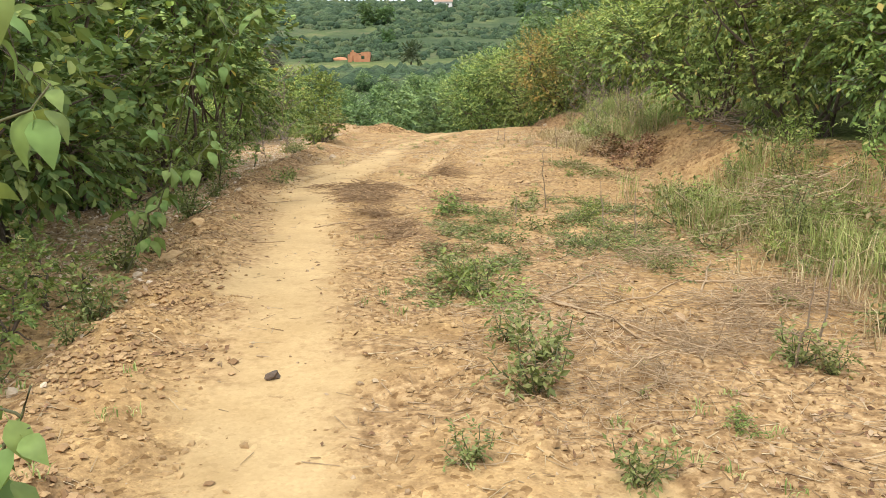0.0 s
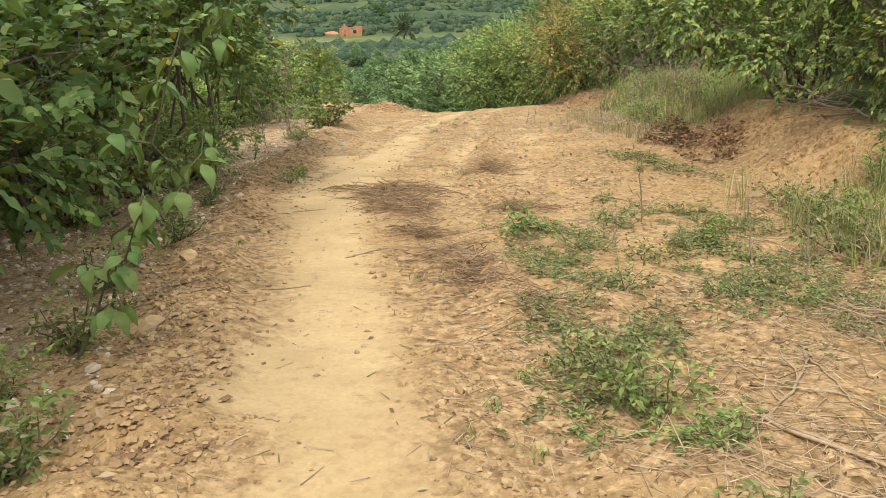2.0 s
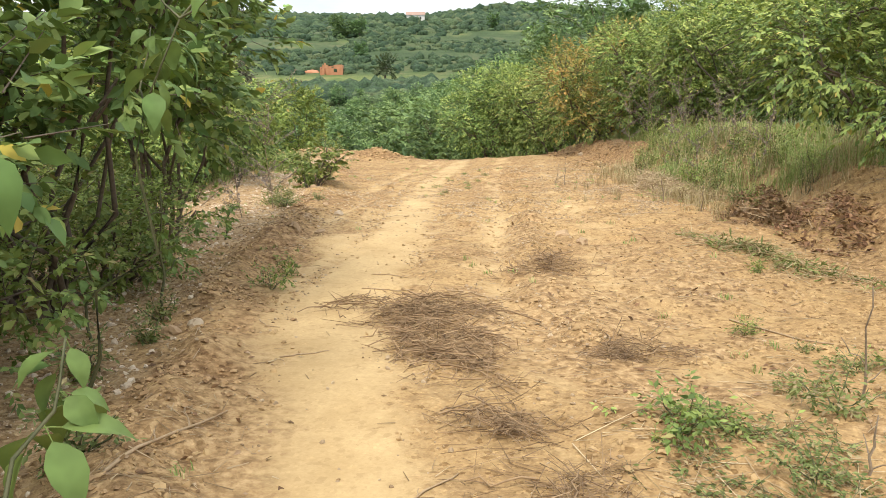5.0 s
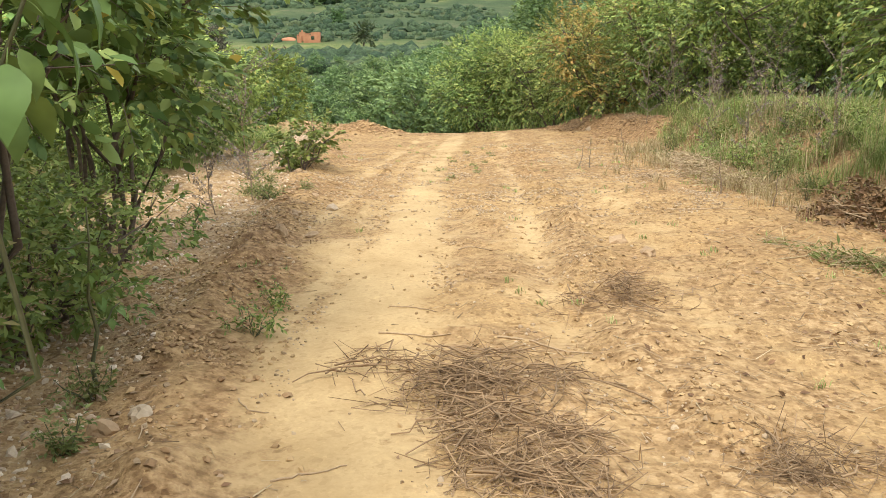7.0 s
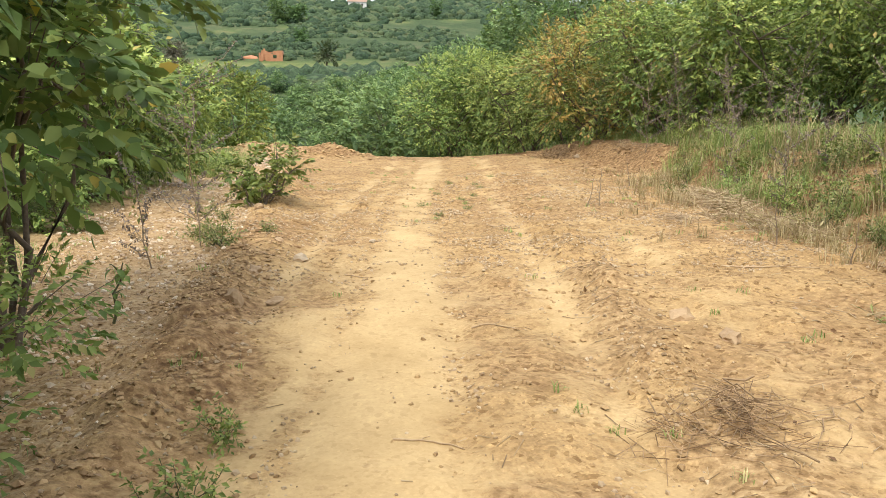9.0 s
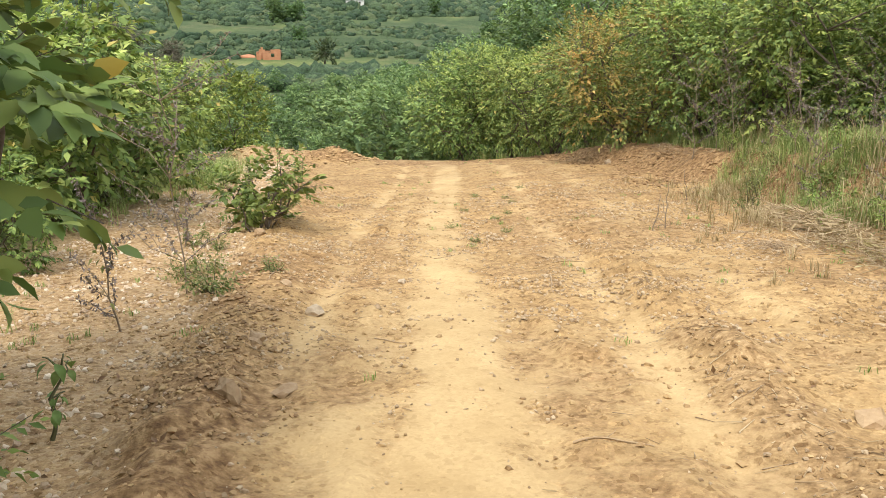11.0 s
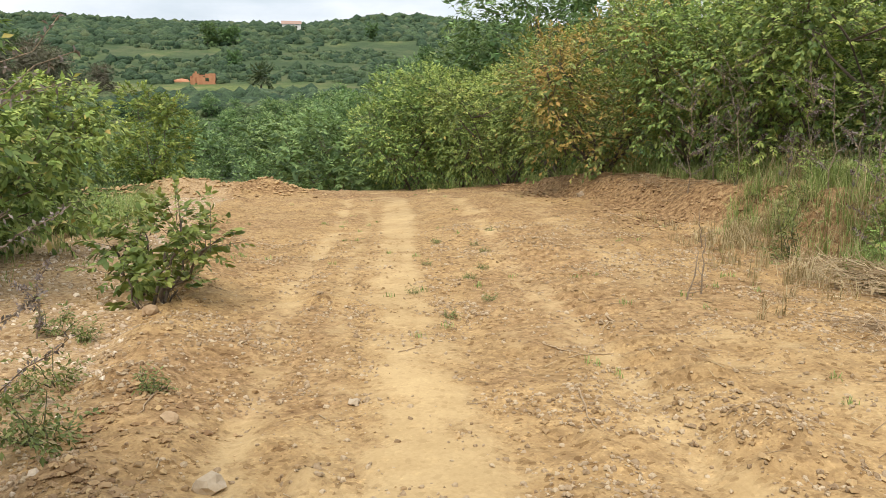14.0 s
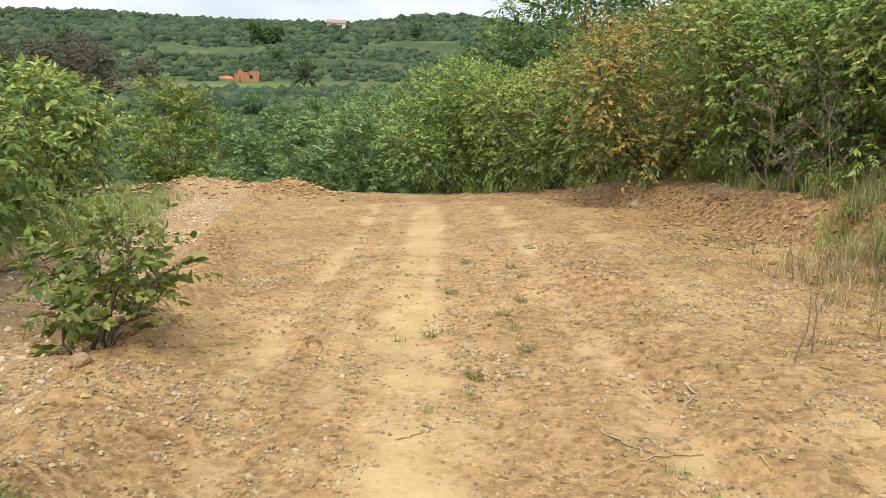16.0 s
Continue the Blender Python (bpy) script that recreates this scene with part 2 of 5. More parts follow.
def ground_material():
    m, n, l, b = material("ground_earth")
    at = {}
    for key in ("rug", "litter", "gravel", "fresh", "green", "far", "pale"):
        q = n.new("ShaderNodeAttribute")
        q.attribute_name = key
        at[key] = q.outputs["Fac"]
    co = n.new("ShaderNodeTexCoord").outputs["Object"]
    crumble = sums(n, l, "ADD", sums(n, l, "MULTIPLY", noise_node(n, l, .2, 5, .62, co), .62), sums(n, l, "MULTIPLY", noise_node(n, l, .045, 3, .6, co), .38))
    for key in ("rug", "litter", "fresh", "gravel"):
        loose = sums(n, l, "ADD", at[key], sums(n, l, "MULTIPLY", sums(n, l, "SUBTRACT", crumble, .5), 2.6))
        at[key] = sums(n, l, "ADD", sums(n, l, "MULTIPLY", at[key], .45), sums(n, l, "MULTIPLY", ramp(n, l, loose, (.28, (0, 0, 0)), (.72, (1, 1, 1))), .55))
    big, mid, small, dust = (noise_node(n, l, s, 4, .6, co) for s in (1.6, .35, .07, .015))
    lumps = noise_node(n, l, .06, 3, .6, co)
    tread = noise_node(n, l, .22, 5, .62, co)
    grit = ramp(n, l, sums(n, l, "ADD", sums(n, l, "MULTIPLY", lumps, .5), sums(n, l, "MULTIPLY", tread, .5)), (.48, (0, 0, 0)), (.56, (1, 1, 1)))
    sand = ramp(n, l, noise_node(n, l, .028, 2, .7, co), (.45, (0, 0, 0)), (.6, (1, 1, 1)))
    pack = ramp(n, l, mid, (.3, (.44, .303, .145)), (.7, (.55, .394, .202)))
    pack = mixed(n, l, sums(n, l, "MULTIPLY", sand, .22), pack, (.37, .245, .115))
    soil = mixed(n, l, sums(n, l, "MULTIPLY", grit, .65), ramp(n, l, mid, (.3, (.36, .228, .102)), (.7, (.5, .335, .157))), (.235, .143, .065))
    soil = mixed(n, l, sums(n, l, "MULTIPLY", sand, .25), soil, (.26, .162, .076))
    col = mixed(n, l, at["rug"], pack, soil)
    speck = n.new("ShaderNodeTexVoronoi")
    speck.inputs["Scale"].default_value = 75
    l.new(co, speck.inputs["Vector"])
    bits = ramp(n, l, speck.outputs["Color"], (.0, (.55, .49, .43)), (.22, (.88, .86, .84)), (.78, (1.0, 1.0, 1.0)), (1.0, (1.32, 1.32, 1.3)))
    nuggets = n.new("ShaderNodeTexVoronoi")
    nuggets.inputs["Scale"].default_value = 30
    l.new(co, nuggets.inputs["Vector"])
    bits = mixed(n, l, 1.0, bits, ramp(n, l, nuggets.outputs["Color"], (.16, (.6, .54, .48)), (.24, (1.0, 1.0, 1.0)), (.8, (1.0, 1.0, 1.0)), (.9, (1.22, 1.22, 1.2))), "MULTIPLY")
    red = ramp(n, l, small, (.36, (.16, .09, .042)), (.5, (.28, .17, .08)), (.64, (.43, .28, .142)))
    col = mixed(n, l, at["fresh"], col, red)
    crumbs = n.new("ShaderNodeTexVoronoi")
    crumbs.inputs["Scale"].default_value = 38
    l.new(co, crumbs.inputs["Vector"])
    stone = mixed(n, l, .55, ramp(n, l, crumbs.outputs["Color"], (.1, (.20, .12, .07)), (.5, (.42, .30, .175)), (.95, (.58, .46, .32))), soil)
    col = mixed(n, l, at["gravel"], col, stone)
    trash = ramp(n, l, small, (.36, (.22, .135, .065)), (.48, (.33, .21, .1)), (.62, (.47, .32, .165)))
    col = mixed(n, l, at["litter"], col, trash)
    lush = ramp(n, l, small, (.3, (.035, .05, .012)), (.55, (.09, .11, .03)), (.8, (.20, .16, .07)))
    col = mixed(n, l, at["green"], col, lush)
    hill = noise_node(n, l, 38, 6, .65, co)
    bush = noise_node(n, l, 6, 4, .6, co)
    wild = ramp(n, l, sums(n, l, "ADD", sums(n, l, "MULTIPLY", hill, .6), sums(n, l, "MULTIPLY", bush, .4)), (.36, (.04, .066, .026)), (.5, (.062, .094, .038)), (.66, (.13, .135, .065)))
    col = mixed(n, l, at["far"], col, wild)
    dry = ramp(n, l, bush, (.3, (.085, .125, .035)), (.5, (.14, .175, .055)), (.75, (.27, .22, .11)))
    col = mixed(n, l, at["pale"], col, dry)
    col = mixed(n, l, sums(n, l, "ADD", .25, sums(n, l, "MULTIPLY", at["rug"], .7)), col, bits, "MULTIPLY")
    spot = sums(n, l, "ADD", .82, sums(n, l, "MULTIPLY", big, .36))
    tint = n.new("ShaderNodeHueSaturation")
    l.new(col, tint.inputs["Color"])
    l.new(spot, tint.inputs["Value"])
    l.new(tint.outputs[0], b.inputs["Base Color"])
    b.inputs["Roughness"].default_value = .95
    b.inputs["Specular IOR Level"].default_value = .15
    coarse = sums(n, l, "MULTIPLY", lumps, sums(n, l, "ADD", sums(n, l, "MULTIPLY", at["rug"], 1.8), .25))
    rel = sums(n, l, "ADD", coarse, sums(n, l, "MULTIPLY", dust, sums(n, l, "ADD", sums(n, l, "MULTIPLY", at["rug"], .45), .12)))
    rel = sums(n, l, "ADD", rel, sums(n, l, "MULTIPLY", sums(n, l, "SUBTRACT", 1.0, nuggets.outputs["Distance"]), sums(n, l, "MULTIPLY", at["rug"], .35)))
    rel = sums(n, l, "ADD", rel, sums(n, l, "MULTIPLY", sums(n, l, "SUBTRACT", 1.0, crumbs.outputs["Distance"]), sums(n, l, "MULTIPLY", at["gravel"], .5)))
    bumped(n, l, b, rel, 1.0, .007)
    return m


GROUND = ground_material()
BARK = grainy("bark_grey_brown", (.07, .05, .035), (.19, .15, .11), .03, .9, .6)
STEM = grainy("green_stem", (.07, .08, .03), (.16, .15, .07), .05, .7, .2)
DEAD = grainy("dead_wood", (.30, .20, .11), (.53, .39, .235), .03, .9, .4)
BROWN_TWIGS = grainy("brown_twigs", (.13, .076, .037), (.46, .31, .17), .08, .9, .2, islands=True)
GREY_WOOD = grainy("weathered_wood", (.16, .115, .075), (.40, .31, .215), .03, .9, .4)
TWIGS = grainy("dead_twigs", (.21, .137, .073), (.52, .385, .235), .08, .9, .2, islands=True)
STRAW = grainy("dry_straw", (.26, .17, .085), (.58, .46, .28), .08, .8, .1, islands=True)
STONE = grainy("tan_stone", (.30, .19, .10), (.50, .355, .205), .05, .9, .5, .006)
PALE_STONE = grainy("pale_stone", (.38, .29, .19), (.56, .45, .32), .05, .85, .4, .005)
HARDPAN = grainy("orange_hardpan", (.36, .215, .095), (.62, .43, .22), .05, .95, .6, .008)
DARK_STONE = grainy("dark_stone", (.05, .035, .025), (.16, .11, .075), .04, .85, .5, .005)
CLOD = grainy("earth_clod", (.31, .195, .09), (.58, .4, .195), .05, .95, .6, .006, islands=True)
RED_CLOD = grainy("red_earth_clod", (.22, .128, .06), (.47, .31, .155), .05, .95, .6, .006, islands=True)
PALE_PEBBLE = grainy("pale_pebbles", (.40, .28, .175), (.72, .60, .45), .02, .9, .2, .002, islands=True)
PEBBLE = grainy("pebbles", (.26, .168, .086), (.62, .48, .31), .02, .9, .2, .002, islands=True)
DEAD_LEAF = leaf_material("fallen_leaf", (.11, .06, .03), (.26, .15, .08), (.46, .34, .21), None, .02, .7, .1)
BROAD = leaf_material("broad_leaf", (.066, .122, .035), (.138, .215, .06), (.28, .355, .105), (.529, .425, .0805), .015)
GLOSSY = leaf_material("bank_leaf", (.07, .118, .035), (.18, .25, .066), (.36, .425, .12), (.5, .38, .12), .015)
# young shoots; on bush crowns they also stand in for sunlit tops
YOUNG = leaf_material("young_leaf", (.24, .33, .075), (.39, .48, .125), (.56, .61, .19), (.62, .51, .16), .03, .5, .3)
YOUNG_BROAD = leaf_material("young_broad_leaf", (.144, .262, .0524), (.25, .393, .0787), (.393, .537, .131), (.603, .551, .131), .03, .42)
TURNED = leaf_material("turning_leaf", (.085, .12, .035), (.2, .245, .066), (.38, .4, .125), (.6, .36, .14), .1, .55, flush=(.55, .3, .1))
LIME = leaf_material("lime_leaf", (.11, .165, .034), (.21, .28, .06), (.37, .43, .11), (.48, .42, .11), .04)
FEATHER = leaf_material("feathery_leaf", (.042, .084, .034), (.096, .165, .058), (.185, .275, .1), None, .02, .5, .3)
# paler copy of the feathery leaf, painting the tree tops as sunlit
FEATHER_LIT = leaf_material("feathery_lit_top", (.15, .235, .085), (.24, .345, .125), (.35, .45, .175), None, .02, .5, .25)
SUNNY = leaf_material("sunny_weed_leaf", (.14, .2, .05), (.25, .33, .085), (.38, .45, .13), (.45, .4, .16), .05)
WEED = leaf_material("weed_leaf", (.095, .135, .035), (.18, .23, .058), (.31, .36, .1), (.36, .30, .12), .06)
FADED = leaf_material("faded_leaf", (.1, .125, .04), (.19, .22, .07), (.33, .35, .135), (.38, .29, .16), .15, .6)
GRASS = leaf_material("grass_blade", (.16, .21, .06), (.30, .36, .11), (.46, .49, .19), (.58, .48, .26), .1, .6)
HAY = leaf_material("dry_grass", (.26, .19, .09), (.42, .33, .17), (.60, .50, .30), None, .02, .7, .2)
RUSSET = leaf_material("russet_litter", (.10, .05, .028), (.21, .115, .06), (.36, .22, .12), None, .02, .7, .15)
ORANGE = grainy("orange_brick", (.36, .145, .07), (.52, .26, .14), 1.2, .9, .2, .02)
PLASTER = grainy("white_plaster", (.62, .60, .56), (.78, .77, .74), .8, .85, .1, .004)
TILE = grainy("roof_tile", (.34, .22, .17), (.46, .31, .24), .5, .85, .2, .01)
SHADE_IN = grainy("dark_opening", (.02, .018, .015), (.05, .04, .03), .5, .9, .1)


# ---- mesh builders ----
def mesh_of(name, verts, faces, mat, smooth=False):
    """A mesh from an array of corners and an array of triangles."""
    verts, faces = np.asarray(verts, np.float32).reshape(-1, 3), np.asarray(faces, np.int32)
    me = bpy.data.meshes.new(name)
    k = faces.shape[1]
    me.vertices.add(len(verts))
    me.vertices.foreach_set("co", verts.ravel())
    me.loops.add(faces.size)
    me.loops.foreach_set("vertex_index", faces.ravel())
    me.polygons.add(len(faces))
    me.polygons.foreach_set("loop_start", np.arange(0, faces.size, k, dtype=np.int32))
    me.polygons.foreach_set("use_smooth", np.full(len(faces), smooth))
    me.materials.append(mat)
    me.update(calc_edges=True)
    return me


def part(name, me, parent, label="", kind=""):
    ob = new(name, me)
    ob.parent = parent
    return tagged(ob, label, kind=kind)


def ground_at(x, y):
    return float(height(np.array([x]), np.array([y]))[0])


def thing(name, x, y, label, category, group="", sink=0.02, z=None):
    ob = new(name)
    ob.empty_display_size = .1
    ob.location = (x, y, ground_at(x, y) - sink if z is None else z)
    return tagged(ob, label, category, group)


def joined(pieces):
    vs, fs, at = [], [], 0
    for v, f in pieces:
        vs.append(v)
        fs.append(f + at)
        at += len(v)
    return np.concatenate(vs), np.concatenate(fs)


def tube(points, radii, sides=5):
    """A bent, tapering rod as triangles."""
    p = np.asarray(points, float)
    r = np.broadcast_to(np.asarray(radii, float), (len(p),))
    d = np.gradient(p, axis=0)
    d /= np.linalg.norm(d, axis=1)[:, None] + 1e-9
    ref = np.where(np.abs(d[:, 2:3]) > .9, [[1., 0, 0]], [[0, 0, 1.]])
    u = np.cross(d, ref)
    u /= np.linalg.norm(u, axis=1)[:, None] + 1e-9
    w = np.cross(d, u)
    a = np.arange(sides) * 2 * math.pi / sides
    v = p[:, None] + r[:, None, None] * (np.cos(a)[None, :, None] * u[:, None] + np.sin(a)[None, :, None] * w[:, None])
    v = v.reshape(-1, 3)
    f = []
    for i in range(len(p) - 1):
        for j in range(sides):
            q, s = i * sides + j, i * sides + (j + 1) % sides
            f += [(q, s, s + sides), (q, s + sides, q + sides)]
    v = np.vstack([v, p[-1:] + d[-1:] * r[-1]])
    top, base = len(v) - 1, (len(p) - 1) * sides
    f += [(base + j, base + (j + 1) % sides, top) for j in range(sides)]
    return v, np.array(f)


def bend(rng, a, b, n=5, wild=.06):
    """Points on a crooked way from a to b."""
    a, b = np.asarray(a, float), np.asarray(b, float)
    t = np.linspace(0, 1, n)[:, None]
    k = rng.normal(0, wild * np.linalg.norm(b - a), (n, 3)) * np.sin(t * math.pi)
    return a + (b - a) * t + k


OVATE = (np.array([(0, 0, 0), (.3, .27, .06), (.3, -.27, .06), (.68, .23, .03), (.68, -.23, .03), (1, 0, -.1), (.33, 0, 0), (.7, 0, -.03)], float),
         np.array([(0, 6, 1), (0, 2, 6), (6, 7, 3), (6, 3, 1), (6, 2, 4), (6, 4, 7), (7, 5, 3), (7, 4, 5)]))
LANCE = (np.array([(0, 0, 0), (.42, .235, .06), (.42, -.235, .06), (1, 0, -.08), (.45, 0, 0)], float),
         np.array([(0, 4, 1), (0, 2, 4), (4, 3, 1), (4, 2, 3)]))
KITE = (np.array([(0, 0, 0), (.42, .24, .06), (.42, -.24, .06), (1, 0, -.06)], float), np.array([(0, 3, 1), (0, 2, 3)]))
FULL = (np.array([(0, 0, 0), (.14, .16, .03), (.14, -.16, .03), (.34, .28, .06), (.34, -.28, .06), (.58, .27, .05), (.58, -.27, .05), (.8, .16, .0), (.8, -.16, .0), (1.02, 0, -.12), (.34, 0, .02), (.62, 0, 0), (.82, 0, -.05)], float),
        np.array([(0, 10, 3), (0, 3, 1), (0, 4, 10), (0, 2, 4), (10, 11, 5), (10, 5, 3), (10, 4, 6), (10, 6, 11), (11, 12, 7), (11, 7, 5), (11, 6, 8), (11, 8, 12), (12, 9, 7), (12, 8, 9)]))
LEAFLET = (np.array([(0, 0, 0), (.45, .19, .07), (.45, -.19, .07), (1, 0, -.12)], float), np.array([(0, 3, 1), (0, 2, 3)]))
SLIP = (np.array([(0, 0, 0), (.5, .22, .05), (.5, -.22, .05), (1, 0, -.04)], float), np.array([(0, 3, 1), (0, 2, 3)]))
FERN = (np.array([(0, 0, 0), (.5, .2, .04), (.5, -.2, .04), (1, 0, -.05)], float), np.array([(0, 3, 1), (0, 2, 3)]))
THIN = (np.array([(0, 0, 0), (.5, .12, .03), (.5, -.12, .03), (1, 0, -.05)], float), np.array([(0, 3, 1), (0, 2, 3)]))


def unit(v):
    return v / (np.linalg.norm(v, axis=-1, keepdims=True) + 1e-9)


def leaves(at, along, size, shape, rng, flat=.6, face=0.0):
    """Leaves of that shape at the places, growing along the given ways, faces mostly up."""
    tv, tf = shape
    n = len(at)
    x = unit(along)
    up = unit(np.array([0, 0, 1.0]) * flat + face + rng.normal(0, .32, (n, 3)))
    y = unit(np.cross(up, x))
    z = np.cross(x, y)
    s = np.broadcast_to(np.asarray(size, float), (n,))[:, None, None]
    v = at[:, None] + s * (tv[None, :, 0:1] * x[:, None] + tv[None, :, 1:2] * y[:, None] + tv[None, :, 2:3] * z[:, None])
    f = tf[None] + (np.arange(n) * len(tv))[:, None, None]
    return v.reshape(-1, 3), f.reshape(-1, 3)


def sprays(start, way, length, per, size, shape, rng, droop=.35, spread=.9, face=None):
    """Leaves set in two rows along twigs."""
    n = len(start)
    way = unit(way)
    side = unit(np.cross(way, np.array([0, 0, 1.0]) + rng.normal(0, .25, (n, 3))))
    t = np.linspace(.12, 1, per)[None, :, None] + rng.uniform(-.04, .04, (n, per, 1))
    ln = np.broadcast_to(np.asarray(length, float), (n,))[:, None, None]
    sag = np.array([0, 0, -1.0])
    at = start[:, None] + way[:, None] * t * ln + sag * (t ** 2) * ln * droop * .5
    sgn = np.where(np.arange(per) % 2 == 0, 1.0, -1.0)[None, :, None]
    along = way[:, None] * (.35 + .65 * t) + side[:, None] * sgn * spread * (1.15 - t * .7) + sag * droop * (.6 + .8 * rng.random((n, per, 1))) + rng.normal(0, .18, (n, per, 3))
    sz = size * rng.uniform(.55, 1.15, n * per)
    face = 0.0 if face is None else np.repeat(face, per, 0)
    return leaves(at.reshape(-1, 3), along.reshape(-1, 3), sz, shape, rng, .6, face)


def threads(start, end, r=.004):
    """Many straight thin twigs, three-sided, at once."""
    start, end = np.asarray(start, float), np.asarray(end, float)
    n = len(start)
    d = unit(end - start)
    u = unit(np.cross(d, np.array([.3, .2, 1.0]) + 0 * d))
    w = np.cross(d, u)
    a = np.arange(3) * 2 * math.pi / 3
    ring = np.cos(a)[None, :, None] * u[:, None] + np.sin(a)[None, :, None] * w[:, None]
    r = np.broadcast_to(np.asarray(r, float), (n,))[:, None, None]
    v = np.concatenate([start[:, None] + r * ring, end[:, None] + .5 * r * ring], 1)
    f = np.array([(0, 1, 4), (0, 4, 3), (1, 2, 5), (1, 5, 4), (2, 0, 3), (2, 3, 5)])
    return v.reshape(-1, 3), (f[None] + (np.arange(n) * 6)[:, None, None]).reshape(-1, 3)


def lump(rng, size, squash=.7, rough=.22):
    """A worn, uneven stone."""
    bm = bmesh.new()
    bmesh.ops.create_icosphere(bm, subdivisions=2, radius=1)
    off = Vector(rng.uniform(-50, 50, 3))
    for v in bm.verts:
        k = 1 + rough * 2 * noise.noise(v.co * 1.1 + off) + rough * noise.noise(v.co * 2.7 + off)
        v.co = Vector((v.co.x * k * size, v.co.y * k * size * .8, v.co.z * k * size * squash))
    vs = np.array([v.co[:] for v in bm.verts])
    fs = np.array([[v.index for v in f.verts] for f in bm.faces])
    bm.free()
    return vs, fs


# ---- growing things ----
def shrub(name, rng, tall, wide, lobes, twigs, per, size, shape, mat, label, category, stems=5, twig=.32, droop=.35, low=.22, lean=(0, 0), bark=None, stuffed=.8, hang=0.0, bare=.5, shoots=None, crest=.25):
    """A bush or small tree: stems from one foot, limbs to uneven lobes, twigs with leaves."""
    bark = bark or BARK
    ob = new(name)
    tagged(ob, label, category)
    lean = np.array([lean[0], lean[1], 0.0])
    u = rng.normal(0, 1, (lobes, 3))
    u = unit(u) * rng.uniform(.35, .85, (lobes, 1))
    u[:, 2] = np.linspace(-.95, .9, lobes) + rng.uniform(-.1, .1, lobes)
    mid = low + (1 - low) * .52
    cen = np.stack([u[:, 0] * wide, u[:, 1] * wide, tall * (mid + u[:, 2] * (1 - low) * .52)], 1) + lean * (u[:, 2:3] * .5 + .5)
    # the lower lobes keep in, the middle ones reach out
    k = np.clip(cen[:, 2] / tall, 0, 1)
    cen[:, :2] *= (.45 + .85 * np.sin(np.clip(k, .12, 1) * 2.5))[:, None]
    big = rng.uniform(.26, .46, lobes) * wide
    feet = rng.normal(0, .07 * wide, (stems, 2))
    tops = cen[rng.choice(lobes, stems, replace=stems > lobes)]
    ways = []
    for i in range(stems):
        foot = np.array([feet[i, 0], feet[i, 1], -.1])
        p = bend(rng, foot, tops[i], 6, .05)
        ways.append(p)
        r0 = (.016 + .009 * wide) * rng.uniform(.8, 1.25) * (1 + 1.8 * (stems <= 2))
        v, f = tube(p, np.linspace(r0, r0 * .3, 6), 6)
        part("stem" if stems > 2 else "trunk", mesh_of("stem", v, f, bark, True), ob)
    limbs = []
    joints = np.concatenate([w[2:5] for w in ways])
    for c in cen:
        s = joints[np.argmin(np.linalg.norm(joints - c, axis=1) + .3 * np.maximum(0, joints[:, 2] - c[2]))]
        limbs.append(tube(bend(rng, s, c, 4, .07), np.linspace(.014, .006, 4) * (.7 + .35 * wide), 4))
    pick = rng.choice(lobes, twigs, p=big ** 2 / (big ** 2).sum())
    out = unit(rng.normal(0, 1, (twigs, 3)) + np.array([0, 0, crest]))
    start = cen[pick] + out * big[pick, None] * (stuffed + (1 - stuffed) * rng.random((twigs, 1))) * np.array([1, 1, .8])
    way = unit(out + .5 * unit(start - np.array([0, 0, tall * .35])) + np.array([0, 0, .25 - hang]) + rng.normal(0, .3, (twigs, 3)))
    keep = start[:, 2] > .03 * tall
    start, way = start[keep], way[keep]
    length = twig * rng.uniform(.6, 1.3, len(start))
    back = start - way * (twig * .7)
    shown = max(1, int(len(start) * bare))
    limbs.append(threads(back[:shown], (start + way * length[:, None] * .9)[:shown], .003 + .001 * wide))
    v, f = joined(limbs)
    part("branching", mesh_of("branching", v, f, bark), ob, kind="stuff")
    v, f = sprays(start, way, length, per, size, shape, rng, droop, face=.55 * out[keep])
    part("crown", mesh_of("crown", v, f, mat, True), ob, kind="stuff")
    # the shaded inner leaves
    n = twigs // 4
    pick = rng.choice(lobes, n, p=big ** 2 / (big ** 2).sum())
    out = unit(rng.normal(0, 1, (n, 3)))
    v, f = sprays(cen[pick] + out * big[pick, None] * .35, out, big[pick] * .6, 6, size * 1.35, (KITE[0] * np.array([1, 1.15, 1]), KITE[1]), rng, droop, face=.4 * out)
    part("inner_growth", mesh_of("inner_growth", v, f, mat), ob, kind="stuff")
    # paler shoots, weighted to the crown's top so that it looks sunlit
    if shoots:
        n, tint, tuft = shoots
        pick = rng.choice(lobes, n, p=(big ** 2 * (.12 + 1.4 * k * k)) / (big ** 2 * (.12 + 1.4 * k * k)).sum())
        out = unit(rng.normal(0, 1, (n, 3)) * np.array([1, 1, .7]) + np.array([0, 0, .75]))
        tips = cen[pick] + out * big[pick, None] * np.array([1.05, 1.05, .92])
        v, f = sprays(tips, unit(out + np.array([0, 0, .4])), twig * .7, tuft, size * .85, shape, rng, .5, 1.1, .7 * out)
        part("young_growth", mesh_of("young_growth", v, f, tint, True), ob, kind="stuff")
    return ob


def place(ob, x, y, turn=0, scale=1.0, sink=.03, tall=1.0):
    ob.matrix_basis = Matrix.LocRotScale((x, y, ground_at(x, y) - sink), Euler((0, 0, radians(turn))), (scale, scale, scale * tall))
    return ob


